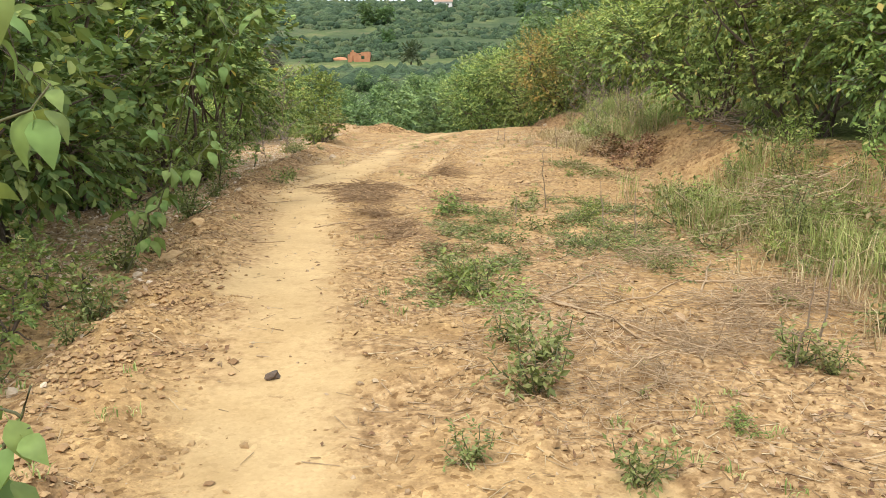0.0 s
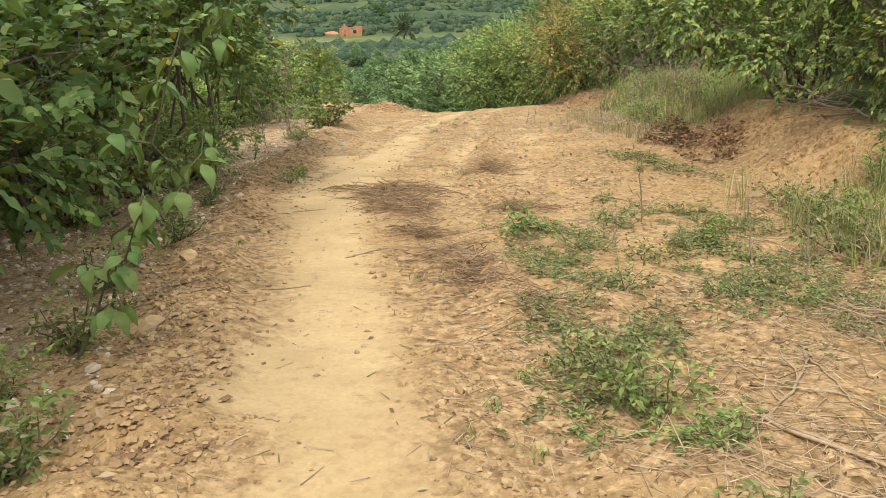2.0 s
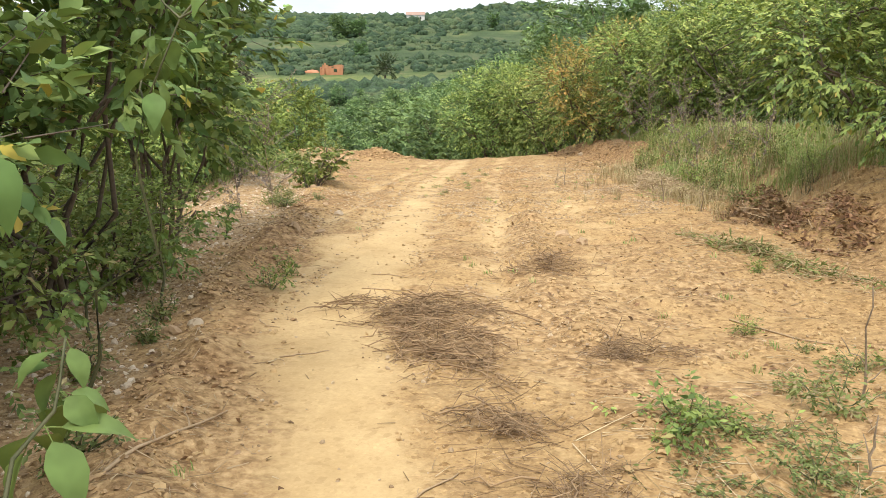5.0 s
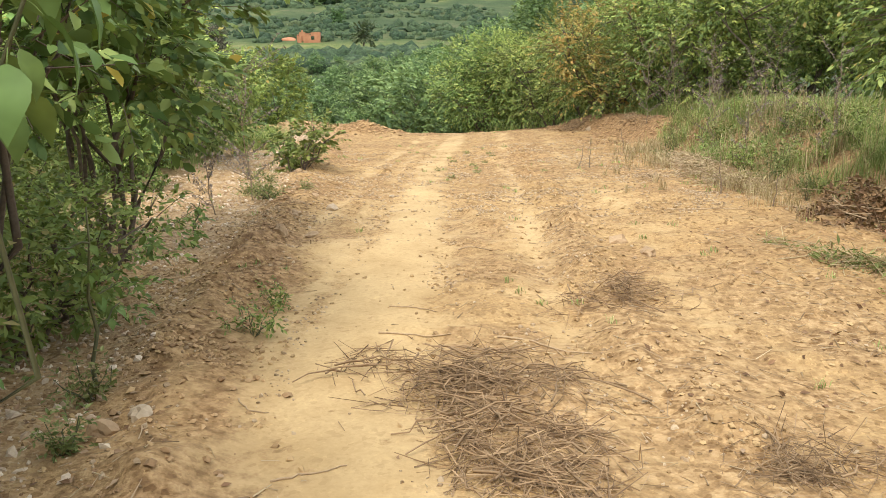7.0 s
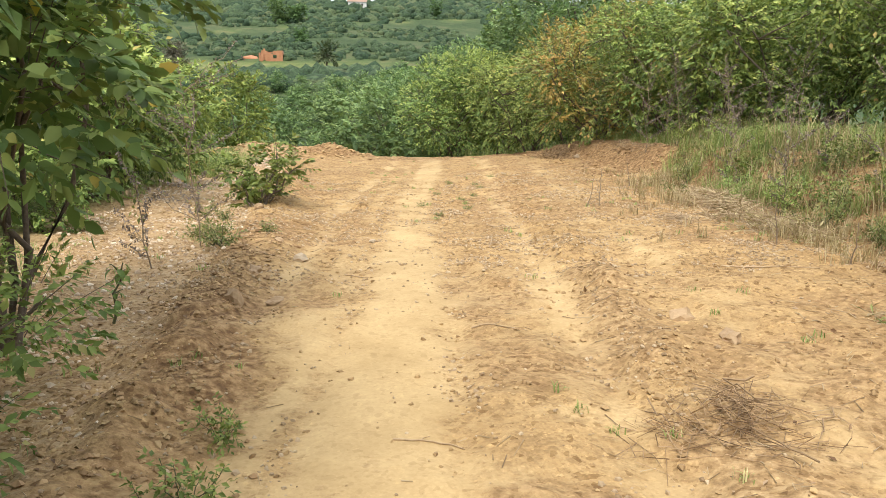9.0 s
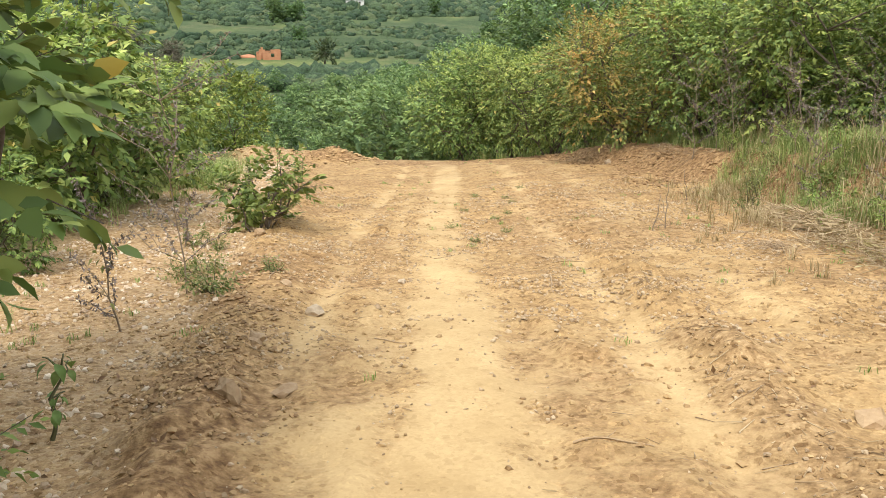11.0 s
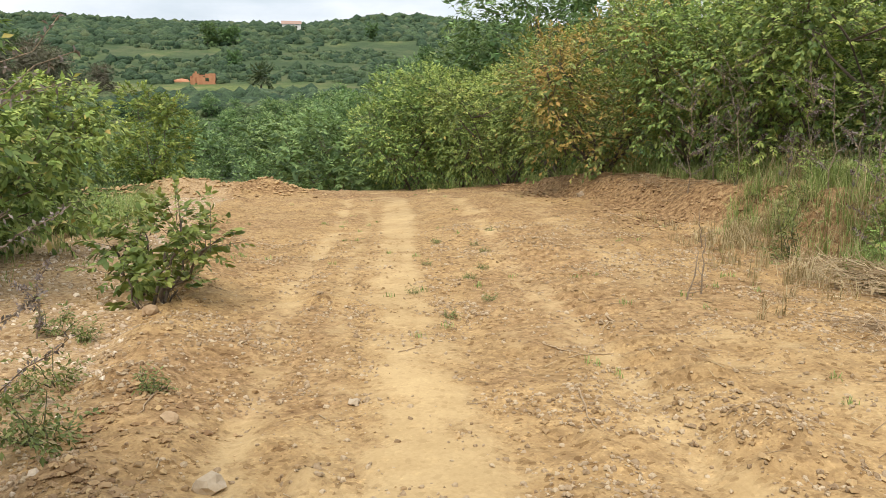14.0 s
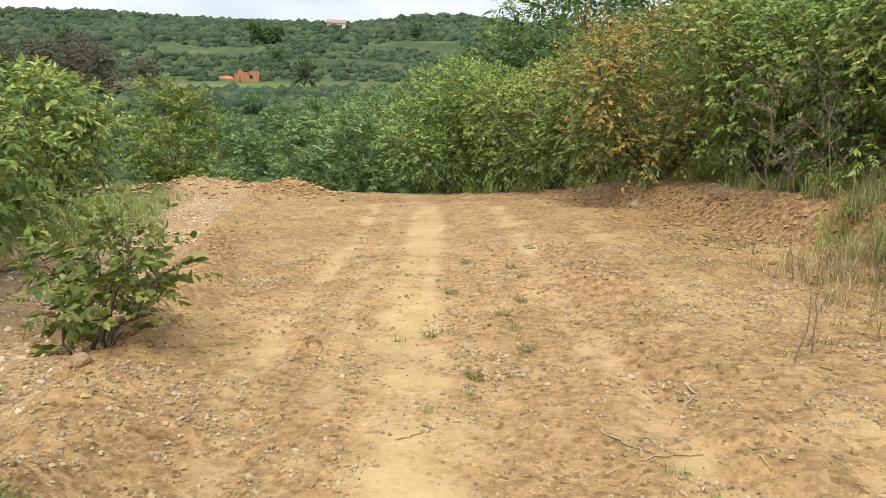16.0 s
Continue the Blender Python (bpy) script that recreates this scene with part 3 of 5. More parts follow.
def again(ob, x, y, turn, scale=1.0, sink=.03, tall=1.0, group=""):
    base = ob.matrix_basis.to_scale()
    m = Matrix.LocRotScale((x, y, ground_at(x, y) - sink), Euler((0, 0, radians(turn))), (scale / base[0], scale / base[1], scale * tall / base[2]))
    return tagged(copy_thing(ob, m), group=group)


# ---- the ground, one sheet to the horizon ----
def spaced(a, b, first, grow):
    out, s = [a], first
    while out[-1] < b:
        out.append(out[-1] + s)
        s *= grow
    return out


def cover(x, y):
    """What lies where: loose soil, dead litter, gravel, fresh red earth, green floor, far scrub, pale fields."""
    marks = {}
    patch = grain(x, y, 1.1, 41) * .6 + grain(x, y, .35, 42) * .4
    close = 1 - step(38, 44, y)
    bank = x - bank_x(y)
    # the beaten strip is widest where vehicles turned
    rug = ruggedness(x, y)
    broad = step(9, 15, y) * np.exp(-((x - path_x(y) - .2) / 1.5) ** 4)
    u = x - path_x(y)
    drag = grain(u * 8, y * .45, 1, 43) * .4 + grain(u * 20, y * .9, 1, 45) * .3 + grain(x, y, .1, 64) * .3
    marks["rug"] = np.clip(rug - .75 * broad * (1 - step(.40, .62, patch * .55 + drag * .45)) + .3 * (drag - .5), 0, 1)
    d = x - path_x(y) + .1 * (grain(x, y, .6, 68) - .5) + .07 * (grain(x, y, .15, 71) - .5)
    worn = np.exp(-(d / .27) ** 4) + .55 * np.exp(-((d + .5) / .1) ** 2) + .85 * step(13, 16, y) * np.exp(-((d + .95) / .13) ** 2) + .75 * np.exp(-((d - 1.22) / .17) ** 2) + .5 * np.exp(-((d - 2.2) / .3) ** 2) + .8 * (1 - step(15, 18, y)) * np.exp(-((d - .05) / .95) ** 2)
    lane = np.clip(.92 - worn * (.45 + .55 * grain(x, y, .9, 69)) * .95 + .6 * (drag - .5) + .5 * (grain(x, y, .25, 70) - .5), .05, 1)
    marks["rug"] = marks["rug"] * (1 - .7 * step(.46, .6, patch) * step(.2, .8, x) * (1 - step(3.6, 4.4, y)))
    marks["rug"] = marks["rug"] * (1 - step(7, 11, y)) + lane * step(7, 11, y)
    strip = np.exp(-((x - .55 - .03 * y) / .75) ** 2) * (1 - step(10, 14, y)) + .8 * np.exp(-((x - 2.2) / 1.1) ** 2) * (1 - step(11, 16, y)) + .75 * np.exp(-((x + .78 - .07 * (11 - y)) / .42) ** 2) * step(1.5, 3, y) * (1 - step(11.6, 12.6, y))
    strip = strip + .75 * np.exp(-((x - left_x(y) - .1) / .4) ** 2) * (1 - step(15, 17, y)) + .7 * np.exp(-((x - ridge_x(y)) / .28) ** 2) * step(5, 6.5, y) * (1 - step(17, 19, y))
    strip = strip + .5 * step(-.3, .4, x) * (1 - step(9, 12, y)) * (1 - step(2.6, 3.4, x)) + .4 * step(-.1, .5, left_x(y) + .9 - x) * (1 - step(9, 13, y)) * (1 - step(0, .6, left_x(y) - x))
    strip = strip + .9 * step(-.2, .5, left_x(y) + .1 - x) * (1 - step(5, 7.5, y))
    marks["litter"] = np.clip(strip * step(.33, .6, 1 - patch) * 1.15, 0, 1) * close
    marks["gravel"] = step(.05, .5, left_x(y) - x + .5 * (patch - .5)) * close * (.25 + .75 * step(4.5, 7, y))
    marks["fresh"] = np.clip((.25 + .75 * step(15, 18, y)) * step(-.35, .2, bank + .5 * (patch - .5)) * (1 - step(.8, 1.2, bank)) + step(29, 34, y) * step(.35, .6, patch) * .8 + .5 * step(.55, .7, grain(x, y, .9, 44)) * step(8, 10, y) * rug + step(7, 10, y) * np.exp(-((x - left_x(y) - .05) / .42) ** 4) * (1 - .6 * step(17, 20, y)) * (.2 + .45 * step(.3, .6, patch)), 0, 1) * close
    marks["green"] = np.clip(step(1.0, 1.6, bank + .5 * (patch - .5) - .4 * (1 - step(16, 20, y))) + step(4.6, 5.6, -x), 0, 1) * close
    marks["far"] = step(62, 80, y + 6 * (patch - .5))
    marks["litter"] = np.maximum(marks["litter"], step(36.4, 38, y + patch))
    road = road_line(x)
    field = step(205, 215, y + 10 * (grain(x, y, 20, 46) - .5)) * (1 - step(258, 270, y + 16 * (grain(x, y, 14, 47) - .5))) * np.exp(-((x + 45) / 60) ** 4)
    track = .8 * np.exp(-((y - road) / 3.5) ** 2) * step(-150, -90, x) * (1 - step(90, 140, x)) + .5 * step(.66, .74, grain(x, y, 26, 48)) * step(250, 262, y) * (1 - step(330, 350, y)) * np.exp(-((x + 70) / 45) ** 2)
    marks["pale"] = np.clip(field + track, 0, 1)
    return marks


def make_ground():
    right = spaced(5.2, 1800, .07, 1.13)
    left = spaced(5.2, 1800, .07, 1.13)
    xs = np.array([-v for v in left[::-1]] + list(np.arange(-5.2, 5.2, .056)[1:]) + right)
    ys = np.array([-v for v in spaced(-1.2, 40, .3, 1.3)[::-1]] + list(np.arange(1.2, 24, .058)[1:]) + spaced(24, 40, .055, 1.01) )
    ys = np.concatenate([ys, np.array(spaced(ys[-1] + .15, 2400, .2, 1.05))])
    gx, gy = np.meshgrid(xs, ys)
    x, y = gx.ravel(), gy.ravel()
    z = height(x, y)
    w, h = len(xs), len(ys)
    i = (np.arange(h - 1)[:, None] * w + np.arange(w - 1)[None]).ravel()
    me = mesh_of("ground", np.stack([x, y, z], 1), np.stack([i, i + 1, i + w + 1, i + w], 1), GROUND, True)
    marks = cover(x, y)
    for key, val in marks.items():
        me.attributes.new(key, "FLOAT", "POINT").data.foreach_set("value", np.asarray(val, np.float32))
    tagged(new("ground", me), "dry tan earth with a beaten pale track and loose soil", "ground", kind="structure")


def road_line(x):
    """The dirt road across the far hillside."""
    return 395 + .6 * x + 5 * np.sin(np.asarray(x) / 40)


make_ground()


# ---- the bushes beside the track ----
def row_of(kinds, spots, group, step_turn=97):
    for i, (x, y, s) in enumerate(spots):
        if i < len(kinds):
            place(kinds[i], x, y, 70 * i, s)
            tagged(kinds[i], group=group)
        else:
            again(kinds[i % len(kinds)], x, y, step_turn * i, s, group=group)


def verge_bushes():
    rng = np.random.default_rng(11)
    kw = dict(shape=OVATE, mat=BROAD, label="leafy green bush with large drooping ovate leaves", category="bush")
    front = [shrub("leafy_bush", rng, 3.2, 1.4, 20, 580, 10, .112, stems=8, twig=.26, low=.15, shoots=(60, YOUNG_BROAD, 8), **kw) for _ in range(2)]
    tall = [shrub("leafy_bush", rng, 3.0, 1.15, 20, 700, 10, .115, stems=11, twig=.26, low=.5, lean=(.35, .1), hang=.1, shoots=(60, YOUNG_BROAD, 8), **kw) for _ in range(2)]
    row_of(front, [(-3.75, 3.2, .9), (-3.65, 5.2, .95), (-3.9, 7.2, .95), (-4.1, 9.2, .95)], "bushes along the west verge")
    for i, (x, y, turn, s) in enumerate(((-3.8, 11.0, 0, 1.0), (-3.85, 14.1, 15, 1.0))):
        place(tall[i], x, y, turn, s)
        tagged(tall[i], group="bushes along the west verge")
    under = shrub("undergrowth_bush", rng, .95, .75, 14, 210, 9, .075, stems=7, twig=.2, low=.03, bare=.12, shape=LANCE, mat=WEED, label="low green undergrowth among bare bush stems", category="bush")
    for i, (x, y, s) in enumerate(((-3.75, 9.6, .9), (-4.3, 11.2, 1.1), (-3.65, 11.7, .7), (-5.0, 13.0, .9), (-4.6, 9.9, 1.1), (-5.4, 15.4, .8), (-3.65, 12.3, .85), (-3.75, 13.2, .75), (-4.5, 14.0, .85), (-2.4, 4.3, .5), (-2.5, 5.1, .5))):
        if i:
            again(under, x, y, 67 * i, s)
        else:
            place(under, x, y, 0, s)
    kw["shape"] = KITE
    back = [shrub("leafy_bush", rng, 3.6, 1.7, 18, 560, 10, .155, stems=6, twig=.34, low=.05, shoots=(50, YOUNG_BROAD, 7), **kw) for _ in range(2)]
    row_of(back, [(-6.1, 5.2, 1.1), (-6.3, 8.8, 1.15), (-6.6, 11.8, 1.1), (-7.6, 16.0, .9)], "bushes along the west verge", 131)
    # lower growth past the gravel patch
    mid = [shrub("leafy_bush", rng, 2.3, 1.4, 16, 480, 10, .135, stems=6, twig=.22, low=.08, hang=.3, droop=.6, crest=.6, shoots=(170, YOUNG, 8), shape=KITE, mat=GLOSSY, label="low leafy green bush at the edge of the gravel", category="bush") for _ in range(2)]
    row_of(mid, [(-5.35, 21.2, 1.0), (-5.5, 23.4, .9), (-6.4, 25.2, .9), (-7.4, 22.4, 1.1), (-6.6, 18.9, .9), (-8.2, 27.0, .95), (-5.0, 18.2, .42), (-5.8, 28.6, .85), (-7.4, 29.6, .9)], "bushes by the gravel patch")

    kw = dict(mat=GLOSSY, label="dense green bush with yellowish shoots on the bank", category="bush")
    near = [shrub("bank_bush", rng, 2.75, 1.6, 24, 1350, 10, .088, KITE, stems=9, twig=.2, low=.2, hang=.3, droop=.6, crest=.45, shoots=(620, YOUNG, 8), **kw) for _ in range(3)]
    row_of(near, [(5.3, 6.4, .85), (4.9, 8.8, .95), (4.9, 11.3, .98), (4.6, 14.0, .98), (6.9, 20.6, 1.0), (6.1, 22.8, 1.0), (5.5, 24.8, 1.0), (5.2, 26.8, .95), (7.2, 17.6, .9)], "bushes along the east bank")
    kw["label"] = "tall green bush behind the bank"
    deep = [shrub("bank_bush", rng, 3.4, 1.9, 22, 400, 8, .19, KITE, stems=5, twig=.3, low=.16, crest=.7, shoots=(220, YOUNG, 8), **kw) for _ in range(2)]
    row_of(deep, [(8.0, 7.4, 1.1), (8.0, 11.0, 1.15), (7.6, 14.6, 1.1), (9.6, 18.4, 1.1), (9.2, 22.4, 1.1), (8.0, 25.4, 1.05), (8.0, 29.0, 1.0)], "bushes along the east bank", 131)
    o = shrub("turning_bush", rng, 2.8, 1.8, 26, 1500, 10, .095, KITE, TURNED, "bush with leaves turning yellow and orange on the bank", "bush", stems=12, low=.14, crest=.4)
    place(o, 4.3, 29.2)
    o = shrub("lime_bush", rng, 3.3, 1.2, 16, 620, 10, .15, KITE, LIME, "slender yellow-green bush below the brow of the track", "bush", stems=5, low=.03)
    place(o, -5.6, 38.0, 0, .78)
    again(o, -8.0, 36.0, 120, .78)
    again(o, -10.4, 35.0, 210, .8)
    group = "bushes below the brow"
    again(near[0], 1.9, 40.0, 20, 1.15, group=group)
    again(near[1], 3.5, 38.6, 80, 1.1, group=group)
    again(near[2], 3.9, 35.0, 150, 1.0, group=group)
    again(near[0], 4.5, 32.2, 250, 1.0, group=group)
    again(near[1], 4.2, 42.5, 200, 1.3, group=group)
    again(deep[0], 7.2, 37.0, 30, 1.1, group=group)
    again(deep[1], 9.6, 33.0, 30, 1.1, group=group)
    again(mid[0], -9.2, 31.0, 30, 1.1, group=group)


verge_bushes()


# ---- the valley woods ----
def valley():
    rng = np.random.default_rng(23)
    kinds = [shrub("feathery_tree", rng, 6.0, 3.1, 22, 230, 8, .5, FERN, FEATHER, "spreading feathery green tree in the valley wood", "tree", stems=3, twig=.9, droop=.6, low=.04, bare=.06, stuffed=.85, crest=.9, shoots=(140, FEATHER_LIT, 7)) for _ in range(4)]
    n = 0
    for row in range(9):
        y = 49 + row * 12.5
        k = 7 + row
        for j in range(k):
            yy = y + rng.uniform(-3.5, 4)
            x = yy * (-.34 + .56 * (j + .5 + rng.uniform(-.3, .3)) / k)
            s = float(curve(yy, (45, 55, 75, 100, 150), (.62, .68, .8, .78, .6))) * rng.choice([.7, .9, 1.0, 1.15]) * (.72 + .3 * float(step(-.12, .05, x / yy)))
            if n < 4:
                place(kinds[n], x, yy, rng.uniform(0, 360), s, .2)
                tagged(kinds[n], group="trees of the valley wood")
            else:
                again(kinds[n % 4], x, yy, rng.uniform(0, 360), s, .2, group="trees of the valley wood")
            n += 1
    fine = [shrub("feathery_tree", rng, 7.5, 3.4, 26, 760, 9, .27, FERN, FEATHER, "tall feathery green tree behind the bank bushes", "tree", stems=3, twig=.55, droop=.6, low=.04, bare=.1, crest=.9, shoots=(300, FEATHER_LIT, 9)) for _ in range(2)]
    row_of(fine, [(8.8, 45.5, 1.15), (5.0, 47.5, .8), (12.6, 42.5, .95), (16.0, 38.0, .95), (10.5, 55.0, 1.2), (15.5, 51.0, 1.15), (3.2, 54.5, .66), (2.6, 61.5, .72), (5.6, 60.5, .95)], "tall trees behind the bank")
    hill = [shrub("hill_tree", rng, 6.5, 3.0, 14, 150, 7, 1.0, SLIP, FEATHER, "dark rounded tree on the far slope", "tree", stems=2, twig=1.0, low=.1, bare=.05) for _ in range(2)]
    for i in range(22):
        y = rng.uniform(275, 430) if i > 12 else rng.uniform(176, 200)
        x = rng.uniform(-.42, .34) * y if i > 12 else rng.choice([-1, 1]) * rng.uniform(45, 80)
        if abs(y - float(road_line(x))) < 9:
            y += 22
        s = rng.uniform(.6, 1.15) * (1.2 if i > 12 else .85)
        if i < 2:
            place(hill[i], x, y, 0, s, .3)
            tagged(hill[i], group="trees of the far slope")
        else:
            again(hill[i % 2], x, y, rng.uniform(0, 360), s, .3, group="trees of the far slope")
    bare = shrub("bare_tree", rng, 7.5, 3.6, 14, 420, 8, .55, THIN, GREYED, "grey-brown nearly leafless tree in the valley", "tree", stems=3, twig=1.3, low=.15)
    place(bare, -52, 196, 0, 1.3)
    for i, (x, y, s) in enumerate(((-60, 200, 1.4), (-45, 194, 1.2), (-38, 198, .9), (-69, 204, 1.3), (-56, 206, 1.5), (-78, 200, 1.2))):
        again(bare, x, y, 60 * i, s)


GREYED = leaf_material("greyed_leaf", (.08, .075, .05), (.14, .125, .085), (.20, .18, .12), None, .02, .7, .1)
valley()


def scrub_material():
    """Far bushes: each its own green, mottled by clumps of leaf with shade painted between them."""
    m, n, l, b = material("scrub_leaf")
    geo = n.new("ShaderNodeNewGeometry").outputs["Random Per Island"]
    col = ramp(n, l, geo, (0, (.045, .078, .042)), (.5, (.07, .108, .055)), (.85, (.095, .138, .066)), (1, (.13, .155, .075)))
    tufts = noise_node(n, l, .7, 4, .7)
    # the low spots between tufts are darkened in the colour, as shade
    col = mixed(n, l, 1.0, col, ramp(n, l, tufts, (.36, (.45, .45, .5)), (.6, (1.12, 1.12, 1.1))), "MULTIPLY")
    l.new(col, b.inputs["Base Color"])
    b.inputs["Roughness"].default_value = .8
    b.inputs["Specular IOR Level"].default_value = .1
    bumped(n, l, b, tufts, 1.0, .5)
    return m


def far_scrub():
    rng = np.random.default_rng(31)
    n = 17000
    y = 152 + 796 * rng.random(n) ** 1.3
    x = -.6 * y - 15 + (.98 * y + 15) * rng.random(n)
    c = cover(x, y)
    ok = (c["pale"] < .3) & (grain(x, y, 45, 61) * .6 + grain(x, y, 17, 62) * .4 > .37 - .2 * step(380, 430, y)) & ((y > 262) | (y < 204) | (np.abs(x + 45) > 62) | (rng.random(n) < .02))
    x, y = x[ok], y[ok]
    n = len(x)
    z = height(x, y)
    s = rng.uniform(.7, 1.5, n) ** 2 * (1 + .8 * step(330, 480, y) + .4 * (y < 204))
    bm = bmesh.new()
    bmesh.ops.create_icosphere(bm, subdivisions=1, radius=1)
    ball = np.array([v.co[:] for v in bm.verts])
    tris = np.array([[v.index for v in f.verts] for f in bm.faces])
    bm.free()
    tris = tris[ball[tris][:, :, 2].min(1) > -.6]
    used, tris = np.unique(tris, return_inverse=True)
    ball, tris = ball[used], tris.reshape(-1, 3)
    knob = rng.uniform(.62, 1.22, (n, len(ball), 1))
    wide = np.stack([rng.uniform(.8, 1.35, n), rng.uniform(.8, 1.35, n), rng.uniform(.55, .95, n)], 1)
    v = ball[None] * knob * wide[:, None] * s[:, None, None] + np.stack([x, y, z + .2 * s], 1)[:, None]
    f = tris[None] + (np.arange(n) * len(ball))[:, None, None]
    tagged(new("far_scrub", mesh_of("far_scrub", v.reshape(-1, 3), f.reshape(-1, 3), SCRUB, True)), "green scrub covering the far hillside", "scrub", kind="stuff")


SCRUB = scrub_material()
far_scrub()


def boxes(*spans):
    """Blocks given as (x0, x1, y0, y1, z0, z1), joined."""
    out = []
    quad = np.array([(0, 1, 3), (0, 3, 2), (4, 6, 7), (4, 7, 5), (0, 4, 5), (0, 5, 1), (2, 3, 7), (2, 7, 6), (0, 2, 6), (0, 6, 4), (1, 5, 7), (1, 7, 3)])
    for x0, x1, y0, y1, z0, z1 in spans:
        out.append((np.array([(x, y, z) for x in (x0, x1) for y in (y0, y1) for z in (z0, z1)], float), quad))
    return joined(out)


def ruin():
    o = thing("ruined_house", -25.0, 264, "roofless orange earth-brick house with an open doorway", "house", sink=.5)
    part("wall", mesh_of("wall", *boxes((-3.4, -2.6, -2, -1.7, 0, 2.2), (-2.6, -2.1, -2, -1.7, 0, 3.4), (-2.1, -1.5, -2, -1.7, 2.3, 3.9), (-1.5, -.9, -2, -1.7, 0, 3.3), (-.9, .7, -2, -1.7, 0, 2.5), (.7, 1.7, -2, -1.7, 0, 1.2), (.7, 1.7, -2, -1.7, 2.2, 3.3), (1.7, 3.4, -2, -1.7, 0, 3.4)), ORANGE), o)
    part("wall", mesh_of("wall", *boxes((-3.4, -3.1, -1.7, 2, 0, 2.6)), ORANGE), o)
    part("wall", mesh_of("wall", *boxes((3.1, 3.4, -1.7, 2, 0, 3.1)), ORANGE), o)
    part("wall", mesh_of("wall", *boxes((-3.1, 3.1, 1.7, 2, 0, 2.9)), ORANGE), o)
    mound = lump(np.random.default_rng(3), 2.6, .42)
    w = thing("earth_mound", -31.5, 270, "bare orange heap of earth behind the ruin", "mound", sink=.2)
    part("heap", mesh_of("heap", *mound, ORANGE, True), w)
    o = thing("farmhouse", 1.5, 488, "small white farmhouse with a tiled roof on the hill", "house", sink=.5)
    part("wall", mesh_of("wall", *boxes((-5, 5, -3, 3, 0, 3.4)), PLASTER), o)
    roof = np.array([(-5.4, -3.5, 3.3), (5.4, -3.5, 3.3), (5.4, 3.5, 3.3), (-5.4, 3.5, 3.3), (-5.4, 0, 5), (5.4, 0, 5)], float)
    part("roof", mesh_of("roof", roof, np.array([(0, 1, 5), (0, 5, 4), (2, 3, 4), (2, 4, 5), (0, 4, 3), (1, 2, 5), (0, 3, 2), (0, 2, 1)]), TILE), o)
    for x in (-3, 2.6):
        part("window", mesh_of("window", *boxes((x - .5, x + .5, -3.06, -3.0, 1.2, 2.3)), SHADE_IN), o)
    part("door", mesh_of("door", *boxes((-.5, .5, -3.06, -3.0, 0, 2.3)), SHADE_IN), o)


def palm(x, y, tall, reach, seed):
    rng = np.random.default_rng(seed)
    o = thing("palm_tree", x, y, "bushy palm with grey-green arching fronds by the field", "palm", sink=.2)
    part("trunk", mesh_of("trunk", *tube(bend(rng, (0, 0, 0), (.2, 0, tall), 6, .02), np.linspace(.3, .2, 6), 7), BARK, True), o)
    for i in range(34):
        a, e = i * 2.4, rng.uniform(-.9, 1.4)
        way = np.array([math.cos(a) * math.cos(e), math.sin(a) * math.cos(e), math.sin(e)])
        v, f = sprays(np.array([[.2, 0, tall]]) + way * .2, way[None], reach * rng.uniform(.75, 1.1), 26, reach * .3, SLIP, rng, .15, 1.0)
        part("frond", mesh_of("frond", v, f, FROND), o)


FROND = leaf_material("palm_frond", (.05, .075, .035), (.09, .12, .06), (.17, .20, .11), None, .02, .5, .15)
ruin()
palm(-8.4, 240, 4.2, 3.8, 5)
palm(-62, 262, 4.0, 2.4, 6)


# ---- plants on and beside the track ----
def sapling(x, y, tall, n, size, seed, lean=(0, 0), label="young roadside shoot with large soft drooping leaves", mat=None, bare=.35):
    """A single shoot whose large leaves can be told apart."""
    rng = np.random.default_rng(seed)
    o = thing("sapling", x, y, label, "sapling", sink=.03)
    top = np.array([lean[0], lean[1], tall])
    spine = bend(rng, (0, 0, 0), top, 7, .04)
    part("stem", mesh_of("stem", *tube(spine, np.linspace(.012, .004, 7), 6), STEM, True), o)
    shapes = []
    for k in range(3):
        tv, tf = FULL
        v = tv * np.array([1, .95 + .12 * k, 1.4])
        v[:, 2] -= (.12 + .1 * k) * v[:, 0] ** 2
        v = v + np.array([.28, 0, 0])
        tv2, tf2 = tube([(0, 0, 0), (.15, 0, .015), (.3, 0, 0)], .012, 3)
        shapes.append(mesh_of("leaf", *joined([(v, tf), (tv2, tf2)]), mat or BROAD, True))
    arms = [spine]
    for i in range(4):
        s = spine[min(2 + int(bare > .5) + 2 * int(bare > .7) + i % 4, 6)]
        a = rng.uniform(0, 6.28)
        e = s + np.array([math.cos(a) * .32 * tall * .5, math.sin(a) * .32 * tall * .5, rng.uniform(-.02, .2) * tall])
        arm = bend(rng, s, e, 5, .06)
        arms.append(arm)
        part("side_shoot", mesh_of("side_shoot", *tube(arm, np.linspace(.006, .003, 5), 5), STEM, True), o)
    for i in range(n):
        arm = arms[i % len(arms)]
        t = rng.uniform(bare, 1) * (len(arm) - 1)
        k = min(int(t), len(arm) - 2)
        p = arm[k] + (arm[k + 1] - arm[k]) * (t - k)
        turn = Euler((rng.normal(0, .3), rng.uniform(.1, 1.1), rng.uniform(0, 6.28)))
        sz = size * rng.uniform(.55, 1.15)
        lf = part("leaf", shapes[i % 3], o)
        lf.matrix_basis = Matrix.LocRotScale(Vector(p), turn, (sz, sz, sz))


